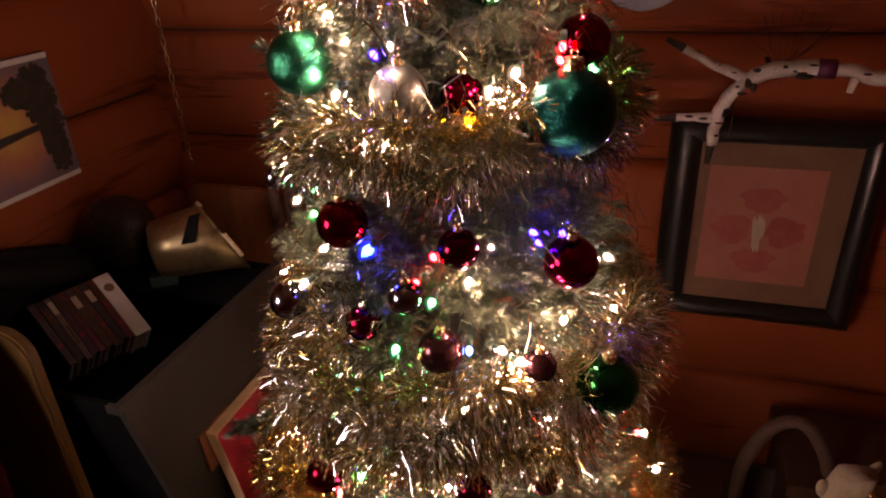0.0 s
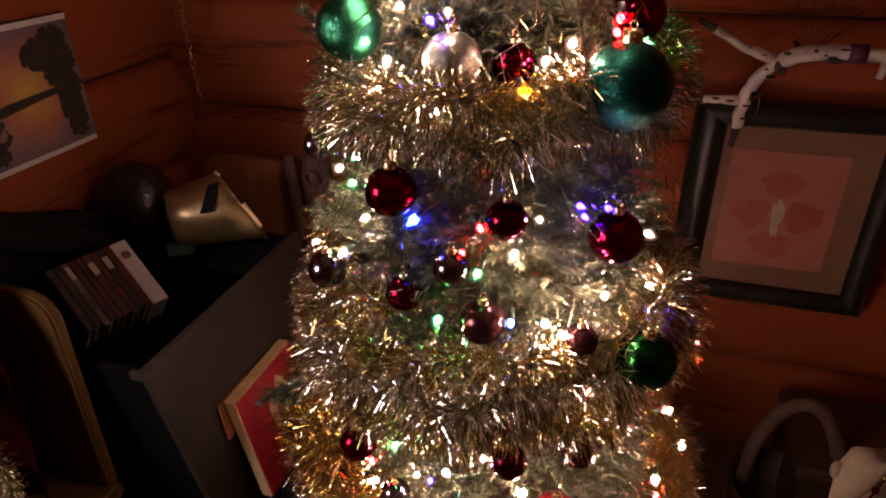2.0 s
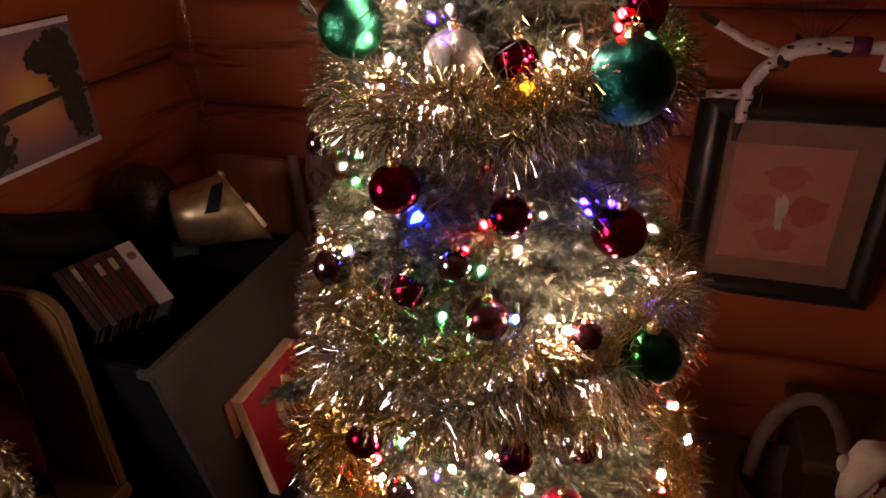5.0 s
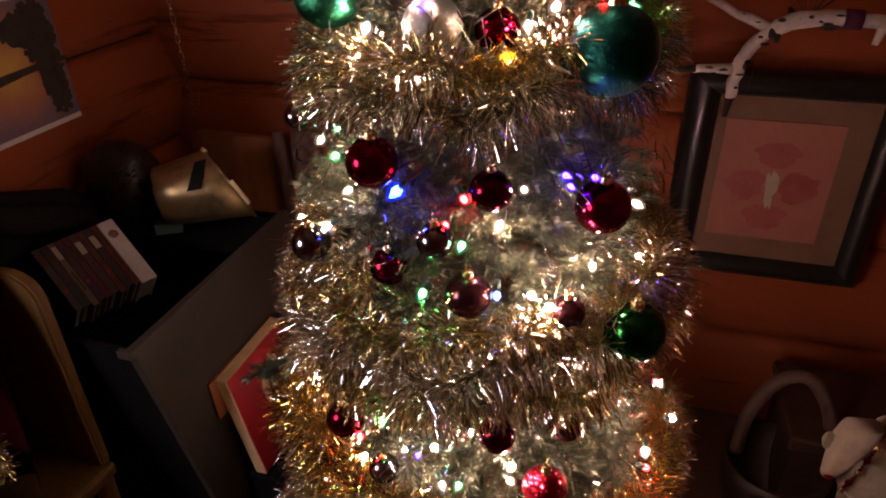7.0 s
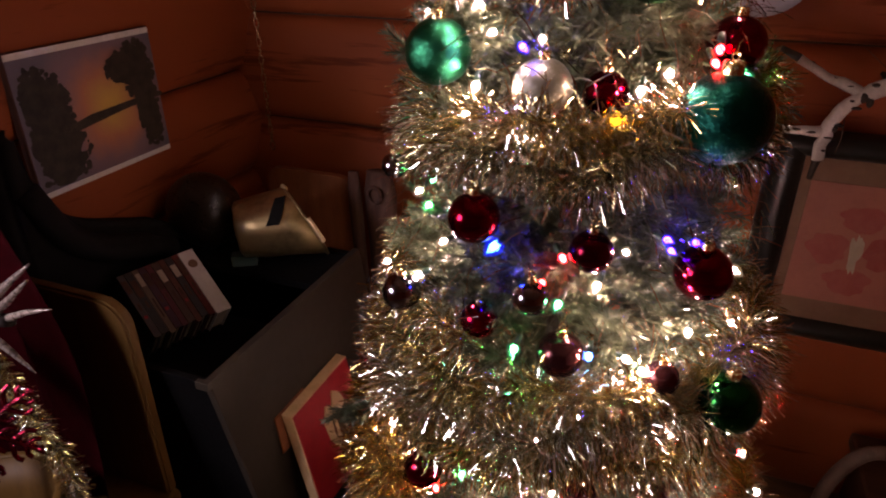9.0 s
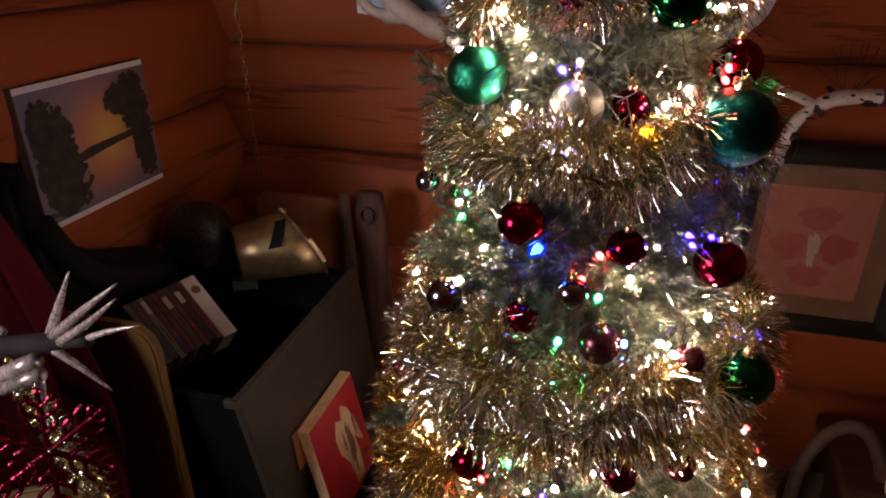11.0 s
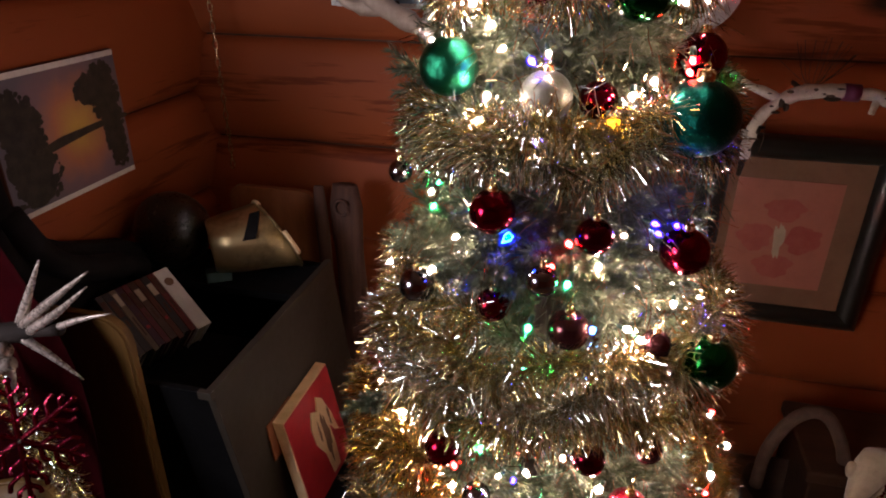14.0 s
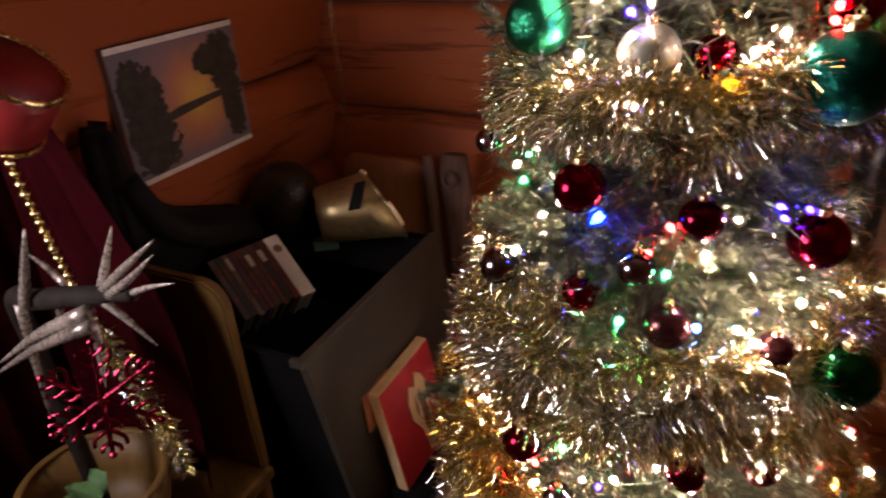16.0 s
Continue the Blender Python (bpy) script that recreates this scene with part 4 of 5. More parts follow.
def chain():
    c = thing("hanging_chain", "thin brass chain hanging in the corner", "chain")
    n = 52
    lk = bmesh.new()
    tube(lk, [(0.0065 * math.sin(t), 0, 0.0155 * math.cos(t)) for t in (i * 2 * math.pi / 12 for i in range(13))], 0.0019, 5, False)
    me = mesh_of("link", lk, CHAIN, True)
    for k in range(n):
        o = new("link", me)
        o.parent = c
        z = 0.945 + k * 0.0260
        o.matrix_basis = pose(-1.345 - 0.018 * k / n, 1.628, z, 0, 0, 90 * (k % 2) + 20)
    part("ceiling_hook", tube(bmesh.new(), [(-1.363, 1.628, 0.945 + n * 0.0260 - 0.01), (-1.363, 1.628, TOP)], 0.002, 6), CAP, c)


chain()


# ---- the black cabinet with things on it ----
def splay(bm, zt, sx, sy):
    """Leans a part: its foot stands out by sx and back by sy for each metre below zt."""
    for v in bm.verts:
        v.co.x += (zt - v.co.z) * sx
        v.co.y += (zt - v.co.z) * sy
    return bm


def cabinet():
    c = thing("black_cabinet", "black open-topped cabinet with a grey sloping side panel", "cabinet")
    x0, x1, y0, y1, zt = LEFT + 0.01, -0.925, 0.766, 1.385, 0.775
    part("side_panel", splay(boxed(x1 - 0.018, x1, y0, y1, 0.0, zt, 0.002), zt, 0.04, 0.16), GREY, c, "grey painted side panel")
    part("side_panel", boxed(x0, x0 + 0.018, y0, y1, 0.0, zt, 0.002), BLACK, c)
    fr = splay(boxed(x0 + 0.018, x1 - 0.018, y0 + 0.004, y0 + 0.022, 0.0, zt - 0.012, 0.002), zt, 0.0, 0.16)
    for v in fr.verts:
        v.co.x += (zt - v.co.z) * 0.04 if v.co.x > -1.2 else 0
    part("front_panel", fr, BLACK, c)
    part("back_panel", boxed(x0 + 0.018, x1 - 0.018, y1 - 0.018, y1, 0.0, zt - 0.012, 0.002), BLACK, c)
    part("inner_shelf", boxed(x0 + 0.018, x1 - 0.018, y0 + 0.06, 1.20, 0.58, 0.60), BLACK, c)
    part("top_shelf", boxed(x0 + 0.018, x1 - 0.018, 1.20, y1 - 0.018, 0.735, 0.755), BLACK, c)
    part("lip", boxed(x1 - 0.030, x1 + 0.001, y0 - 0.008, y0 + 0.004, zt - 0.016, zt + 0.002, 0.001), GREY, c)


cabinet()


def plaque():
    p = thing("wooden_plaque", "red plaque with cream edges leaning on the cabinet side", "plaque")
    y0, y1, z0, z1, k = 0.944, 1.200, 0.270, 0.556, 0.20
    part("backing_board", splay(boxed(-0.9155, -0.9105, y0 - 0.020, y0 + 0.10, z1 - 0.10, z1 + 0.002, 0.001), z1, k * 0.5, 0), BOARD, p)
    part("block", splay(boxed(-0.9105, -0.8815, y0, y1, z0, z1, 0.002), z1, k, 0), CREAM, p, "cream painted block")
    part("face", splay(boxed(-0.8815, -0.8800, y0 + 0.003, y1 - 0.003, z0 + 0.003, z1 - 0.003), z1, k, 0), CRIMSON, p, "crimson face")
    fig = [(1.085, 0.29), (1.075, 0.36), (1.045, 0.41), (1.04, 0.46), (1.06, 0.50), (1.085, 0.485), (1.10, 0.52), (1.125, 0.50), (1.15, 0.44), (1.165, 0.37), (1.145, 0.385), (1.125, 0.42), (1.13, 0.35), (1.125, 0.29)]
    part("figure", splay(plate(fig, -0.8799, 0.003, "x"), z1, k, 0), CREAM, p, "pale raised motif")
    for q, (a, b_) in enumerate(((1.072, 0.43), (1.100, 0.40), (1.135, 0.44))):
        part("motif_shading", splay(plate(blob_outline(a, b_, (0.004, 0.014, 0.004)[q], (0.026, 0.062, 0.026)[q], 0.35, 50 + q), -0.8767, 0.001, "x"), z1, k, 0), MATBOARD, p)
    sb = thing("storage_box", "plain black box on the floor beside the cabinet", "box")
    part("body", boxed(-0.868, -0.74, 0.94, 1.22, 0.0, 0.236, 0.004), BLACK, sb)
    part("lid", boxed(-0.870, -0.738, 0.936, 1.224, 0.236, 0.268, 0.004), BLACK, sb)


plaque()

# leaning books: spines run down towards the room, the row runs along the cabinet
S = Vector((0.14, -0.05, -0.114)).normalized()
Wd = Vector((-0.336, -0.942, 0.0)).normalized()
D = S.cross(Wd).normalized()
if D.z > 0:
    D = -D
BOOKM = Matrix((Vector((S.x, Wd.x, D.x, 0)), Vector((S.y, Wd.y, D.y, 0)), Vector((S.z, Wd.z, D.z, 0)), Vector((0, 0, 0, 1))))
COVERS = [("white", WHITE, 0.040, 0.190, 0.10)] + [
    (n, surface("cover_" + n, tuple(v * 0.6 for v in c), c, 0.4, scale=40), w, l, d) for n, c, w, l, d in (
        ("maroon", (0.16, 0.025, 0.02), 0.016, 0.185, 0.10), ("black", (0.03, 0.028, 0.03), 0.018, 0.18, 0.10), ("rust", (0.12, 0.035, 0.02), 0.014, 0.188, 0.10),
        ("brown", (0.08, 0.045, 0.03), 0.018, 0.18, 0.10), ("dark red", (0.12, 0.02, 0.03), 0.014, 0.182, 0.10), ("plum", (0.06, 0.02, 0.04), 0.016, 0.18, 0.10),
        ("tan", (0.17, 0.125, 0.075), 0.014, 0.186, 0.10), ("charcoal", (0.03, 0.03, 0.03), 0.018, 0.178, 0.10), ("grey", (0.07, 0.065, 0.06), 0.016, 0.18, 0.10))]
PAPER = surface("book_paper", (0.42, 0.36, 0.26), (0.6, 0.53, 0.4), 0.8, scale=30, stretch=(1, 60, 1))
off = 0.0
for n, cm, w, l, d in COVERS:
    o = Vector((-1.282, 1.150, 0.822)) + Wd * off
    bk = thing("book", f"{n} hardback book leaning in the cabinet among others", "book", Matrix.Translation(o) @ BOOKM, group="books in the cabinet")
    part("page_block", boxed(0.004, l - 0.004, 0.003, w - 0.003, 0.002, d - 0.004), PAPER, bk)
    cv = boxed(0, l, 0, w, 0, 0.002, 0.0006)
    box(cv, 0, l, 0, 0.0025, 0.002, d); box(cv, 0, l, w - 0.0025, w, 0.002, d)
    part("cover", cv, cm, bk)
    if n == "white":
        part("emblem", lathe(bmesh.new(), [(0.0005, -0.0006), (0.011, -0.0006), (0.012, 0.0)], 20, (0.04, w / 2, -0.0003)), MATBOARD, bk)
    else:
        part("title_bar", boxed(0.085, 0.105 + 0.012 * (len(n) % 4), w * 0.35, w * 0.62, -0.0008, 0.0), DRIFT, bk)
        part("spine_label", boxed(0.012 + 0.006 * (len(n) % 3), 0.034 + 0.005 * len(n), w * 0.12, w * 0.88, -0.0006, 0.0), PAPER if len(n) % 2 else DRIFT, bk)
        if len(n) % 3 == 1:
            part("mark", boxed(0.120, 0.128, w * 0.25, w * 0.75, -0.0008, 0.0), CRIMSON, bk)
    off += w + 0.0015


# helmet-like brass lantern head with a dark slot, beside a black fur hat
def helmet():
    # it lies on its side: the closed end to the globe, the open end cut aslant
    ax = Vector((0.82, 0.56, 0.06)).normalized()
    h = thing("brass_helmet", "worn brass helmet lying on its side on the cabinet", "helmet", Matrix.Translation((-1.128, 1.295, 0.852)) @ ax.to_track_quat("Z", "Y").to_matrix().to_4x4() @ Matrix.Scale(1.24, 4))
    inv = h.matrix_basis.to_3x3().inverted()
    tl = inv @ Vector((0.50, -0.62, 0.55)); tl.z = 0; tl.normalize()
    ul = inv @ Vector((0.0, 0.2, 1.0)); ul.z = 0; ul = (ul - tl * ul.dot(tl)).normalized()

    def at(phi, r, z):
        """A place on the skull, phi up from the side that faces the room."""
        v = (tl * math.cos(phi) + ul * math.sin(phi)) * r
        return Vector((v.x, v.y, z - 0.50 * v.dot(ul) * max(0.0, z + 0.08) / 0.15))
    prof = [(0.001, -0.076), (0.052, -0.075), (0.060, -0.070), (0.066, -0.03), (0.073, 0.025), (0.078, 0.066), (0.073, 0.066), (0.066, 0.02), (0.054, -0.06), (0.001, -0.064)]
    bm = bmesh.new()
    rows = [[bm.verts.new(at(2 * math.pi * k / 40, r, z)) for k in range(40)] for r, z in prof]
    for a, b_ in zip(rows, rows[1:]):
        for k in range(40):
            bm.faces.new((a[k], a[(k + 1) % 40], b_[(k + 1) % 40], b_[k]))
    for v in bm.verts:
        v.co += v.co.normalized() * 0.004 * noise.noise(v.co * 30)
    bmesh.ops.recalc_face_normals(bm, faces=bm.faces)
    part("skull", bm, BRASS, h, smooth=True)
    part("rim", tube(bmesh.new(), [at(2 * math.pi * k / 40, 0.078, 0.066) for k in range(41)], 0.0032, 8), BRASS, h, smooth=True)
    slot = bmesh.new()
    n = 9
    g = [[slot.verts.new(at(-0.20 + 0.80 * k / n, r, -0.014 + w + 0.045 * k / n)) for r, w in ((0.071, 0.0), (0.0765, 0.0), (0.0795, 0.026), (0.071, 0.026))] for k in range(n + 1)]
    for a, b_ in zip(g, g[1:]):
        for q in range(4):
            slot.faces.new((a[q], a[(q + 1) % 4], b_[(q + 1) % 4], b_[q]))
    slot.faces.new(g[0]); slot.faces.new(g[-1])
    bmesh.ops.recalc_face_normals(slot, faces=slot.faces)
    part("eye_slot", slot, FUR, h, "dark eye slot")
    for d0, d1 in ((52, 84), (-48, -8)):
        part("rim_lining", tube(bmesh.new(), [at(radians(d0 + (d1 - d0) * k / 8), 0.079, 0.070) for k in range(9)], 0.005, 8), CREAM, h, "worn pale edge lining", smooth=True)


helmet()
GLOSS = surface("black_gloss", (0.004, 0.003, 0.003), (0.020, 0.015, 0.009), 0.30, scale=22, bump=0.5, coat=0.15)
gl = thing("black_globe", "round glossy black globe beside the brass helmet", "globe", pose(-1.352, 1.295, 0.755))
part("ball", ball(bmesh.new(), (0, 0, 0.106), 0.108, 32, 22, (1.0, 0.85, 0.97)), GLOSS, gl, smooth=True)
part("foot", lathe(bmesh.new(), [(0.001, 0.012), (0.045, 0.012), (0.050, 0.0), (0.001, 0.0)], 24), BLACK, gl, smooth=True)

tb = thing("small_box", "small pale teal cardboard box on the cabinet", "box", pose(-1.186, 1.232, 0.755, 0, 0, 32))
TEALCARD = surface("teal_card", (0.015, 0.04, 0.035), (0.045, 0.09, 0.08), 0.6, scale=30)
part("carton", boxed(-0.032, 0.032, -0.016, 0.016, 0.0, 0.030, 0.001), TEALCARD, tb)
part("label_strip", boxed(-0.033, -0.004, -0.017, 0.017, 0.006, 0.0305, 0.0005), TEALCARD, tb)

# a dark folded coat on the cabinet against the left wall
coat = plate([(0.80, 0.775), (0.795, 0.95), (0.80, 1.17), (0.825, 1.215), (0.855, 1.20), (0.872, 1.08), (0.90, 1.015), (0.95, 0.965), (1.02, 0.935), (1.12, 0.895), (1.20, 0.865), (1.24, 0.82), (1.25, 0.775)], LEFT + 0.01, 0.085, "x")
bmesh.ops.bevel(coat, geom=[e for e in coat.edges], offset=0.018, segments=3, affect="EDGES")
for v in coat.verts:
    v.co.x += 0.012 * noise.noise(v.co * 14)
    v.co.z += 0.010 * noise.noise(v.co * 9 + Vector((3, 1, 5))) if v.co.z > 0.79 else 0
dc = thing("dark_coat", "dark folded coat heaped on the cabinet by the wall", "coat")
part("body", coat, FUR, dc, smooth=True)
part("sleeve", tube(bmesh.new(), spline([(LEFT + 0.09, 0.84, 1.08), (LEFT + 0.115, 0.88, 0.97), (LEFT + 0.12, 0.96, 0.90), (LEFT + 0.12, 1.08, 0.85), (LEFT + 0.11, 1.17, 0.80)], 5), [0.030] * 10 + [0.034] * 6 + [0.026] * 5, 12), FUR, dc, smooth=True)

# the rounded brown board and the driftwood slab leaning on the back wall
bd = bmesh.new()
pts = [(-1.345, 0.0), (-1.345, 0.80)] + [(-1.305 + 0.04 * math.cos(a), 0.85 + 0.04 * math.sin(a)) for a in (math.pi - i * math.pi / 12 for i in range(7))] + [(-1.10 + 0.055 * math.cos(a), 0.835 + 0.055 * math.sin(a)) for a in (math.pi / 2 - i * math.pi / 12 for i in range(7))] + [(-1.045, 0.0)]
bd.free()
tagged(part("wooden_board", plate(pts, 1.585, 0.022), BOARD), "brown wooden board with rounded corners leaning by the wall", "board")


def slab(x, y, w, h, seed, name, label):
    rnd = random.Random(seed)
    bm = bmesh.new()
    rows = []
    for i in range(15):
        z = h * i / 14
        k = 1 + 0.14 * noise.noise((z * 4, seed, 0)) - (0.25 if i == 14 else 0)
        row = []
        for j in range(10):
            a = 2 * math.pi * j / 10
            rr = 1 + 0.22 * noise.noise((math.cos(a) * 1.5, math.sin(a) * 1.5 + seed, z * 3))
            row.append(bm.verts.new((x + w * k * rr * math.cos(a) + 0.01 * math.sin(z * 5), y + w * 0.6 * k * rr * math.sin(a), z)))
        rows.append(row)
    for a, b_ in zip(rows, rows[1:]):
        for j in range(10):
            bm.faces.new((a[j], a[(j + 1) % 10], b_[(j + 1) % 10], b_[j]))
    bm.faces.new(rows[-1])
    tagged(part(name, bm, DRIFT, smooth=True), label, "driftwood")


slab(-1.015, 1.555, 0.022, 0.925, 2, "driftwood_post", "narrow weathered driftwood post leaning in the corner")
slab(-0.935, 1.56, 0.05, 0.935, 3, "driftwood_post", "thick weathered driftwood slab with a knot hole")
kn = thing("knot_ring", "round dark knot on the driftwood slab", "knot")
part("ring", tube(bmesh.new(), [(-0.944 + 0.02 * math.cos(t), 1.527 - 0.004, 0.875 + 0.024 * math.sin(t)) for t in (i * 2 * math.pi / 16 for i in range(17))], 0.006, 6), DRIFT, kn, smooth=True)


# ---- the honey wood chair in front of the cabinet ----
def chair():
    c = thing("wooden_chair", "honey coloured wooden chair with a rounded solid back", "chair")
    x0, x1, zt = -1.47, -1.062, 0.945
    pts = [(x0, 0.46)] + [(x0 + 0.07 + 0.07 * math.cos(a), zt - 0.07 + 0.07 * math.sin(a)) for a in (math.pi - i * math.pi / 14 for i in range(8))] + [(x1 - 0.06 + 0.06 * math.cos(a), zt - 0.06 + 0.06 * math.sin(a)) for a in (math.pi / 2 - i * math.pi / 14 for i in range(8))] + [(x1, 0.46)]
    bm = plate(pts, 0.725, 0.026)
    es = [e for e in bm.edges if len(e.link_faces) == 2 and e.calc_face_angle(0) > 1.2]
    bmesh.ops.bevel(bm, geom=es, offset=0.005, segments=2, affect="EDGES")
    part("backrest", bm, HONEY, c)
    part("seat", boxed(x0, x1 + 0.01, 0.30, 0.75, 0.425, 0.46, 0.01), HONEY, c)
    for x in (x0 + 0.03, x1 - 0.03):
        for y in (0.33, 0.735):
            part("leg", tube(bmesh.new(), [(x, y, 0.0), (x, y, 0.43)], [0.016, 0.022], 10), HONEY, c, smooth=True)
    for y in (0.33, 0.735):
        part("stretcher", tube(bmesh.new(), [(x0 + 0.03, y, 0.2), (x1 - 0.03, y, 0.2)], 0.01, 8), HONEY, c, smooth=True)


chair()


# ---- on the chair: the antler arrangement ----
bk = thing("wooden_bucket", "round brown wooden bucket on the chair seat", "bucket", pose(-1.24, 0.47, 0.46) @ Matrix.Diagonal((1, 1, 0.60, 1)))
part("tub", lathe(bmesh.new(), [(0.001, 0.0), (0.10, 0.0), (0.125, 0.12), (0.14, 0.26), (0.128, 0.26), (0.112, 0.12), (0.09, 0.02), (0.001, 0.02)], 36), HONEY, bk, smooth=True)
part("rim", tube(bmesh.new(), [(0.134 * math.cos(t), 0.134 * math.sin(t), 0.262) for t in (i * 2 * math.pi / 36 for i in range(37))], 0.008, 8), HONEY, bk, smooth=True)
ar = thing("antler_star", "spiky star of pale antler tips on a dark stem", "antler decoration")
def spike(p, q, r, sag=0.01, material=BONE, name="tine"):
    p, q = Vector(p), Vector(q)
    mid = (p + q) / 2 + Vector((0, 0, sag))
    P = spline([p, mid, q], 4)
    part(name, tube(bmesh.new(), P, [0.64 * r * (1 - 0.85 * (i / (len(P) - 1)) ** 1.6) for i in range(len(P))], 10), material, ar, smooth=True)


for p, q, r, sag in (
        ((-1.104, 0.405, 1.085), (-1.041, 0.41, 1.219), 0.013, 0.0), ((-0.946, 0.425, 1.135), (-0.884, 0.425, 1.240), 0.011, 0.0),
        ((-0.940, 0.42, 1.135), (-0.820, 0.43, 1.230), 0.012, 0.002), ((-0.918, 0.415, 1.138), (-0.818, 0.42, 1.214), 0.011, -0.003),
        ((-0.890, 0.42, 1.142), (-0.792, 0.42, 1.180), 0.008, 0.003), ((-0.940, 0.415, 1.128), (-0.860, 0.42, 1.068), 0.010, 0.003),
        ((-0.944, 0.395, 1.118), (-1.195, 0.385, 0.972), 0.018, 0.008), ((-0.930, 0.385, 1.106), (-1.215, 0.375, 0.945), 0.015, 0.008),
        ((-0.965, 0.41, 1.080), (-0.990, 0.41, 0.964), 0.010, 0.0), ((-1.030, 0.43, 1.125), (-1.130, 0.45, 1.145), 0.009, 0.004),
        ((-1.060, 0.43, 1.095), (-1.100, 0.44, 1.015), 0.010, 0.0), ((-1.165, 0.43, 1.060), (-1.235, 0.44, 0.80), 0.013, 0.0)):
    spike(p, q, r, sag)
part("stem", tube(bmesh.new(), spline([(-0.875, 0.42, 1.145), (-0.95, 0.42, 1.128), (-1.03, 0.42, 1.108), (-1.12, 0.43, 1.078), (-1.21, 0.45, 1.045), (-1.25, 0.47, 0.90), (-1.24, 0.47, 0.48)]), [0.009] * 5 + [0.015] * 8 + [0.017] * 24, 10), STEMWOOD, ar, smooth=True)


def snowflake():
    s = thing("snowflake_ornament", "sparkling pink wire snowflake ornament", "snowflake", pose(-0.94, 0.37, 0.99, 0, 0, 35) @ pose(0, 0, 0, -18, 0, 0) @ Matrix.Scale(0.86, 4))
    for k in range(6):
        a = math.pi / 2 + k * math.pi / 3
        u = Vector((math.cos(a), 0, math.sin(a)))
        v = Vector((-math.sin(a), 0, math.cos(a)))
        bm = bmesh.new()
        tube(bm, [u * 0.004, u * 0.095], [0.0050, 0.0040], 8)
        for d, l in ((0.03, 0.024), (0.052, 0.03), (0.074, 0.018)):
            for sg in (-1, 1):
                tube(bm, spline([u * d, u * (d + l * 0.5) + v * sg * l * 0.75, u * (d + l * 0.95) + v * sg * l * 0.85], 3), 0.0038, 8)
        ball(bm, u * 0.097, 0.0062, 10, 8)
        part("arm", bm, PINK_G, s)
    part("thread", tube(bmesh.new(), [(0, 0, 0.095), (0, 0.03, 0.135)], 0.0007, 4), CAP, s)


snowflake()


def bead_garland(pts, r, step, label):
    g = thing("bead_garland", label, "bead garland")
    me = mesh_of("bead", ball(bmesh.new(), (0, 0, 0), r, 10, 8), CAP, True)
    P = spline(pts, 60)
    part("thread", tube(bmesh.new(), P[::6], 0.0008, 4), CAP, g)
    last = None
    for p in P:
        if last is None or (p - last).length >= step:
            o = new("bead", me)
            o.parent = g
            o.location = p
            last = p


bead_garland([(-1.40, 0.585, 1.40), (-1.335, 0.58, 1.28), (-1.292, 0.575, 1.13), (-1.25, 0.57, 1.0), (-1.20, 0.56, 0.92)], 0.0095, 0.0165, "string of small gold beads draped down the velvet cloth")
tinsel("tinsel_drape", "thin strand of fine silver and gold tinsel", [Vector(p) for p in spline([(-1.20, 0.56, 0.92), (-1.165, 0.555, 0.85), (-1.135, 0.56, 0.76), (-1.115, 0.57, 0.68), (-1.11, 0.57, 0.60)], 6)], GOLD_T, 5200, 0.028, 77)
for k in range(5):
    bm = bmesh.new()
    rows = []
    for i in range(7):
        t = i / 6
        w = 0.016 * math.sin(math.pi * min(1, t * 0.95 + 0.05)) * (1 + 0.25 * (i % 2))
        rows.append([bm.verts.new((-w, t * 0.06, 0.004)), bm.verts.new((0, t * 0.06, 0)), bm.verts.new((w, t * 0.06, 0.004))])
    for a, b_ in zip(rows, rows[1:]):
        for j in range(2):
            bm.faces.new((a[j], a[j + 1], b_[j + 1], b_[j]))
    r0 = bmesh.ops.solidify(bm, geom=list(bm.faces), thickness=0.0008)
    tagged(part("holly_leaf", bm, LEAF, m=pose(-1.08 + 0.012 * k, 0.40 - 0.015 * k, 0.715 + 0.012 * (k % 3), 20 + 10 * k, 15 * (k - 2), 60 + 50 * k)), "green holly leaf tucked in the bucket", "leaf", group="leaves in the bucket")


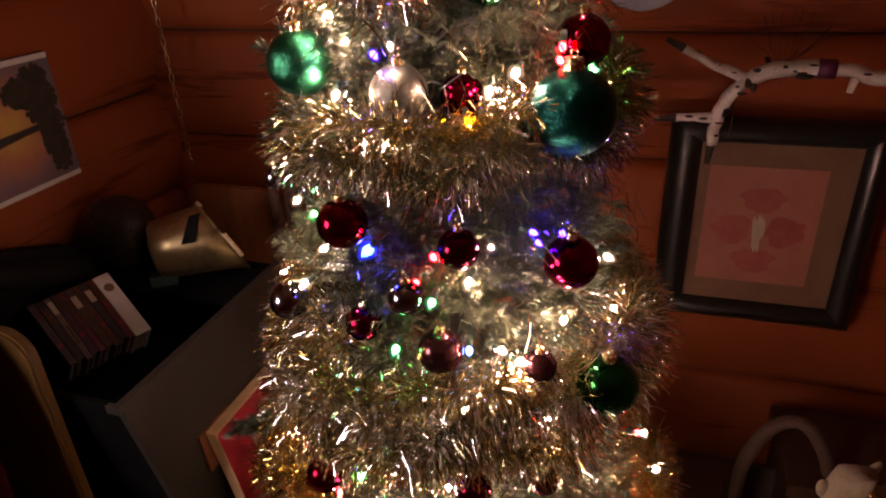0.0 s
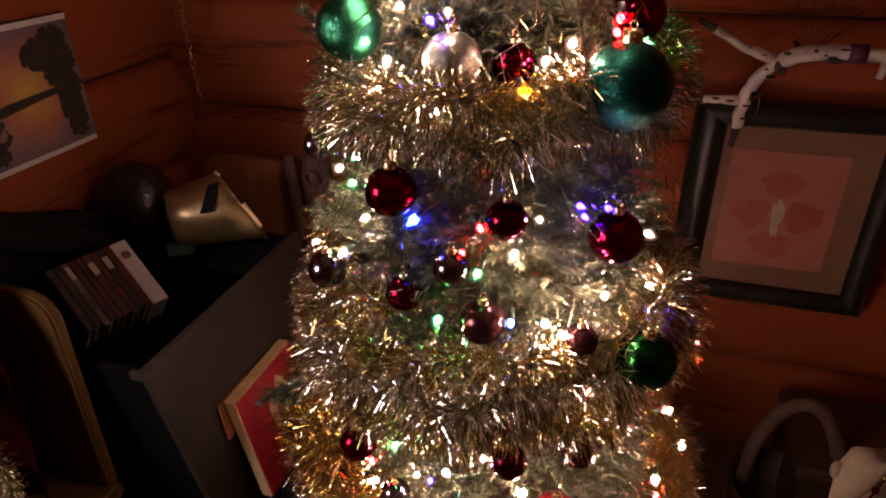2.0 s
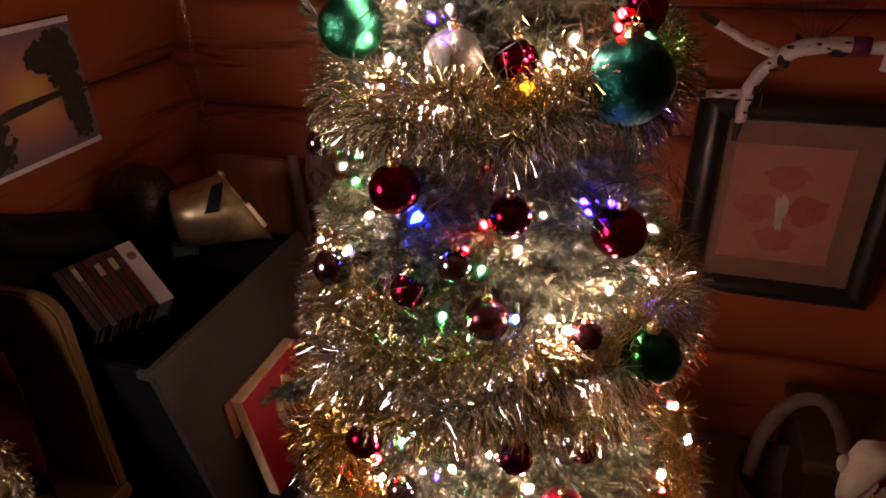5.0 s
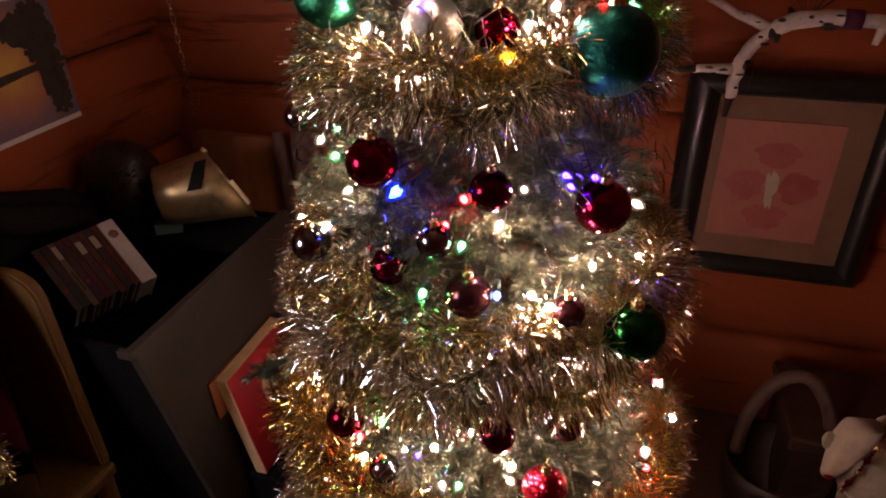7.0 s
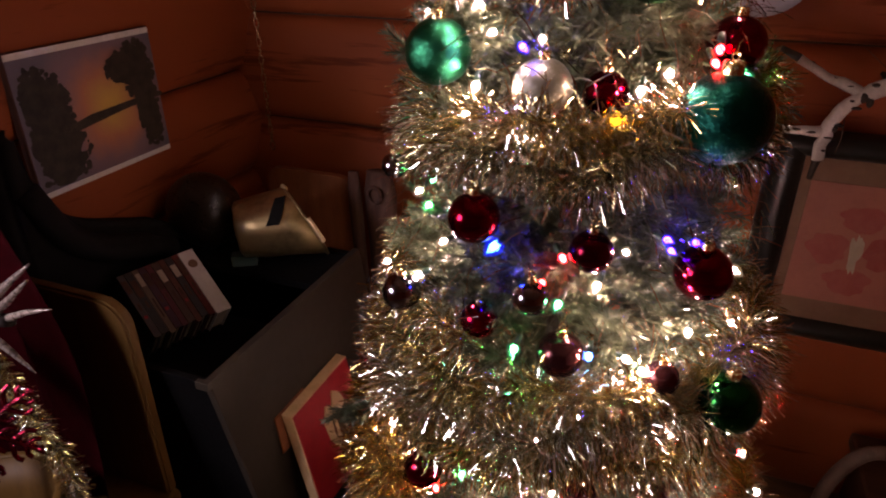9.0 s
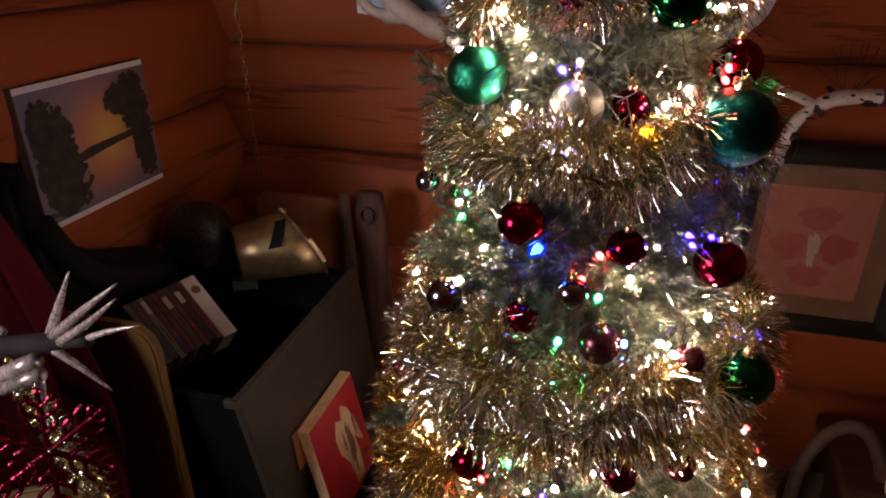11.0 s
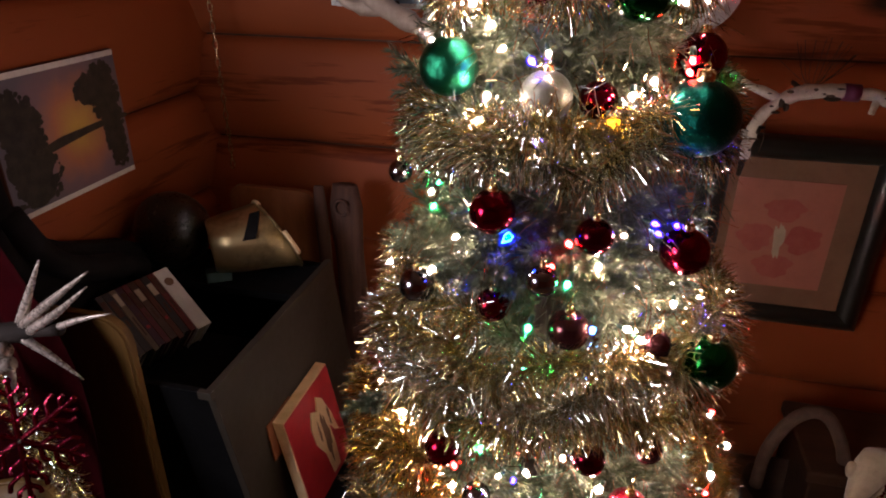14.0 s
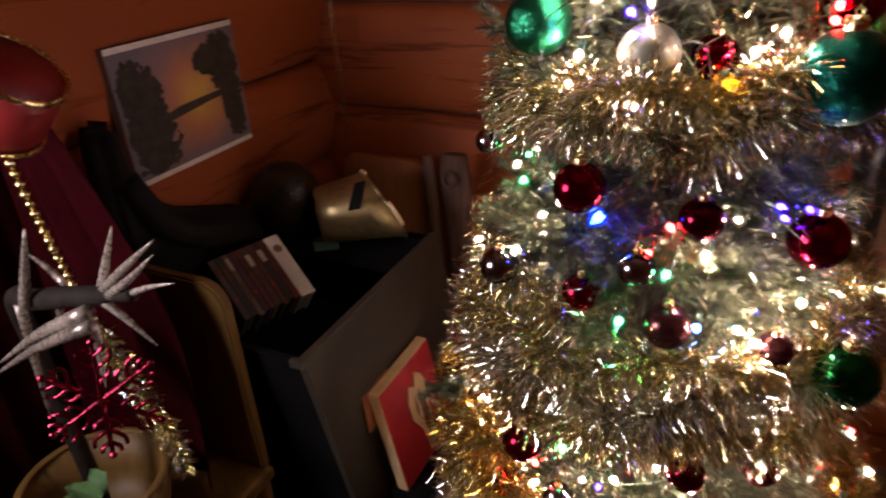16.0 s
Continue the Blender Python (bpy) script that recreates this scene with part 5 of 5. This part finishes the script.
# the burgundy velvet cloth hung at the chair's far side, and a red toy drum
def cloth():
    bm = bmesh.new()
    nu, nv = 26, 30
    # its lower reach is added, to keep the lamp's light off the chair
    edge = spline([(-1.47, 0, 1.75), (-1.40, 0, 1.50), (-1.268, 0, 1.27), (-1.165, 0, 1.08), (-1.10, 0, 0.92), (-1.09, 0, 0.74), (-1.11, 0, 0.50)], 5)
    g = []
    for i in range(nu):
        u = i / (nu - 1)
        row = []
        for j in range(nv):
            e = edge[min(j, len(edge) - 1)]
            x = LEFT + 0.015 + u * max(0.01, e.x - LEFT - 0.015)
            y = 0.635 + 0.014 * math.sin(u * 19 + j * 0.15) * (0.4 + j / nv)
            row.append(bm.verts.new((x, y, e.z - 0.002 * j)))
        g.append(row)
    for a, b_ in zip(g, g[1:]):
        for j in range(nv - 1):
            bm.faces.new((a[j], a[j + 1], b_[j + 1], b_[j]))
    # its end turns round the corner and hangs along the wall
    h = [[bm.verts.new((LEFT + 0.020 + 0.010 * math.sin(i * 1.7 + j * 0.2), 0.635 - 0.34 * i / 14, 1.45 - 1.0 * j / 19)) for j in range(20)] for i in range(15)]
    for a, b_ in zip(h, h[1:]):
        for j in range(19):
            bm.faces.new((a[j], b_[j], b_[j + 1], a[j + 1]))
    bmesh.ops.solidify(bm, geom=list(bm.faces), thickness=0.004)
    tagged(part("velvet_cloth", bm, VELVET, smooth=True), "draped burgundy velvet cloth hanging on the log wall", "cloth")


cloth()

DRUMSKIN = surface("red_lacquer", (0.14, 0.006, 0.007), (0.23, 0.014, 0.014), 0.45, scale=18)
drum = thing("drum_ornament", "red toy drum ornament with gold rims beside the velvet cloth", "ornament", pose(-1.262, 0.57, 1.345) @ pose(0, 0, 0, -12, 40, 0))
part("shell", lathe(bmesh.new(), [(0.001, -0.055), (0.078, -0.055), (0.081, -0.03), (0.082, 0.0), (0.081, 0.03), (0.078, 0.055), (0.001, 0.055)], 40), DRUMSKIN, drum, smooth=True)
for z in (-0.055, 0.055):
    part("rim", tube(bmesh.new(), [(0.081 * math.cos(t), 0.081 * math.sin(t), z) for t in (i * math.pi / 20 for i in range(41))], 0.0055, 8), CAP, drum, "gold rim", smooth=True)
inv = drum.matrix_basis.inverted()
part("cord", tube(bmesh.new(), [inv @ Vector(p) for p in ((-1.24, 0.57, 1.39), (-1.27, 0.58, 1.9), (-1.28, 0.58, TOP))], 0.001, 4), CAP, drum)

# ---- right of the tree: reindeer, basket, dark chest ----
chest = thing("dark_chest", "dark wooden chest against the log wall", "chest")
part("body", boxed(0.42, 1.20, 1.36, 1.64, 0.0, 0.30, 0.006), DARKWOOD, chest)
part("lid", boxed(0.40, 1.22, 1.34, 1.65, 0.30, 0.34, 0.008), DARKWOOD, chest)


def basket():
    b_ = thing("basket", "pale wicker basket with a tall arched handle", "basket", pose(0.405, 1.40, 0.012))
    part("bowl", lathe(bmesh.new(), [(0.001, 0.0), (0.10, 0.0), (0.125, 0.10), (0.135, 0.20), (0.125, 0.20), (0.112, 0.10), (0.001, 0.02)], 28), DARKWOOD, b_, smooth=True)
    P = spline([(-0.10, 0, 0.20), (-0.095, 0, 0.33), (-0.055, 0, 0.44), (0.0, 0, 0.475), (0.05, 0, 0.435), (0.095, 0, 0.33), (0.10, 0, 0.20)], 5)
    bm = tube(bmesh.new(), P, 0.017, 10)
    part("handle", bm, WICKER, b_, "dull wicker handle", smooth=True)


stool = thing("stool", "low dark stool under the reindeer", "stool")
part("top", boxed(0.33, 0.80, 1.06, 1.27, 0.17, 0.20, 0.006), DARKWOOD, stool)
for x in (0.41, 0.77):
    for y in (1.10, 1.24):
        part("leg", boxed(x - 0.012, x + 0.012, y - 0.012, y + 0.012, 0.0, 0.17), DARKWOOD, stool)
basket()


def reindeer():
    d = thing("toy_reindeer", "cream plush toy reindeer standing on a low stool", "toy reindeer", pose(0.03, 0, 0))
    hd = bmesh.new()
    prof = ((0.0, 0.036, 0.026), (0.25, 0.038, 0.030), (0.55, 0.031, 0.027), (0.85, 0.021, 0.020), (1.0, 0.016, 0.015))
    rows = []
    for t, w, dp in prof:
        c = Vector((0.442, 1.188, 0.548)).lerp(Vector((0.404, 1.162, 0.428)), t)
        row = []
        for k in range(16):
            a = 2 * math.pi * k / 16
            ca, sa = math.cos(a), math.sin(a)
            row.append(hd.verts.new(c + Vector((math.copysign(abs(ca) ** 0.6, ca) * w, math.copysign(abs(sa) ** 0.6, sa) * dp, 0.006 * ca))))
        rows.append(row)
    for a, b_ in zip(rows, rows[1:]):
        for k in range(16):
            hd.faces.new((a[k], a[(k + 1) % 16], b_[(k + 1) % 16], b_[k]))
    hd.faces.new(rows[0]); hd.faces.new(rows[-1])
    bmesh.ops.recalc_face_normals(hd, faces=hd.faces)
    part("head", hd, PLUSH, d, smooth=True)
    part("nose", ball(bmesh.new(), (0.401, 1.154, 0.428), 0.011, 14, 10), RED_G, d, "red nose", smooth=True)
    part("neck", tube(bmesh.new(), spline([(0.440, 1.19, 0.505), (0.47, 1.195, 0.455), (0.50, 1.20, 0.40)], 4), [0.032, 0.036, 0.041, 0.047, 0.053, 0.059, 0.064, 0.068, 0.07], 14), PLUSH, d, smooth=True)
    part("body", ball(bmesh.new(), (0.575, 1.20, 0.425), 0.085, 22, 16, (1.6, 0.8, 1.0)), PLUSH, d, smooth=True)
    for x, y in ((0.49, 1.165), (0.49, 1.235), (0.67, 1.165), (0.67, 1.235)):
        part("leg", tube(bmesh.new(), [(x, y, 0.39), (x - 0.005, y, 0.29), (x, y, 0.20)], [0.032, 0.019, 0.020], 10), PLUSH, d, smooth=True)
    for (x, y, z), t, mt in (((0.388, 1.180, 0.500), -20, PLUSH), ((0.478, 1.215, 0.535), 38, PLUSH)):
        e = bmesh.new()
        bmesh.ops.create_uvsphere(e, u_segments=14, v_segments=10, radius=1, matrix=pose(x, y, z, 0, t, 30) @ Matrix.Diagonal((0.015, 0.008, 0.028, 1)))
        part("ear", e, mt, d, smooth=True)


reindeer()
col = thing("bead_string", "string of red and gold beads on the toy reindeer", "bead string", pose(0.03, 0, 0))
for k, p in enumerate(spline([(0.462, 1.145, 0.535), (0.452, 1.140, 0.50), (0.444, 1.138, 0.465), (0.436, 1.140, 0.43), (0.428, 1.142, 0.405)], 4)):
    part("bead", ball(bmesh.new(), p, 0.0075 if k % 4 == 0 else 0.004, 10, 8), RED_M if k % 8 else CAP, col, smooth=True)
RED_T = surface("red_tinsel", (0.40, 0.01, 0.02), (0.65, 0.03, 0.05), 0.15, 1.0, 90, bump=0.0)
tinsel("red_tinsel", "short piece of red foil tinsel beside the toy", [Vector(p) for p in spline([(0.44, 1.10, 0.22), (0.43, 1.105, 0.28), (0.415, 1.11, 0.33), (0.385, 1.12, 0.30), (0.37, 1.12, 0.24)], 5)], RED_T, 3500, 0.022, 78)
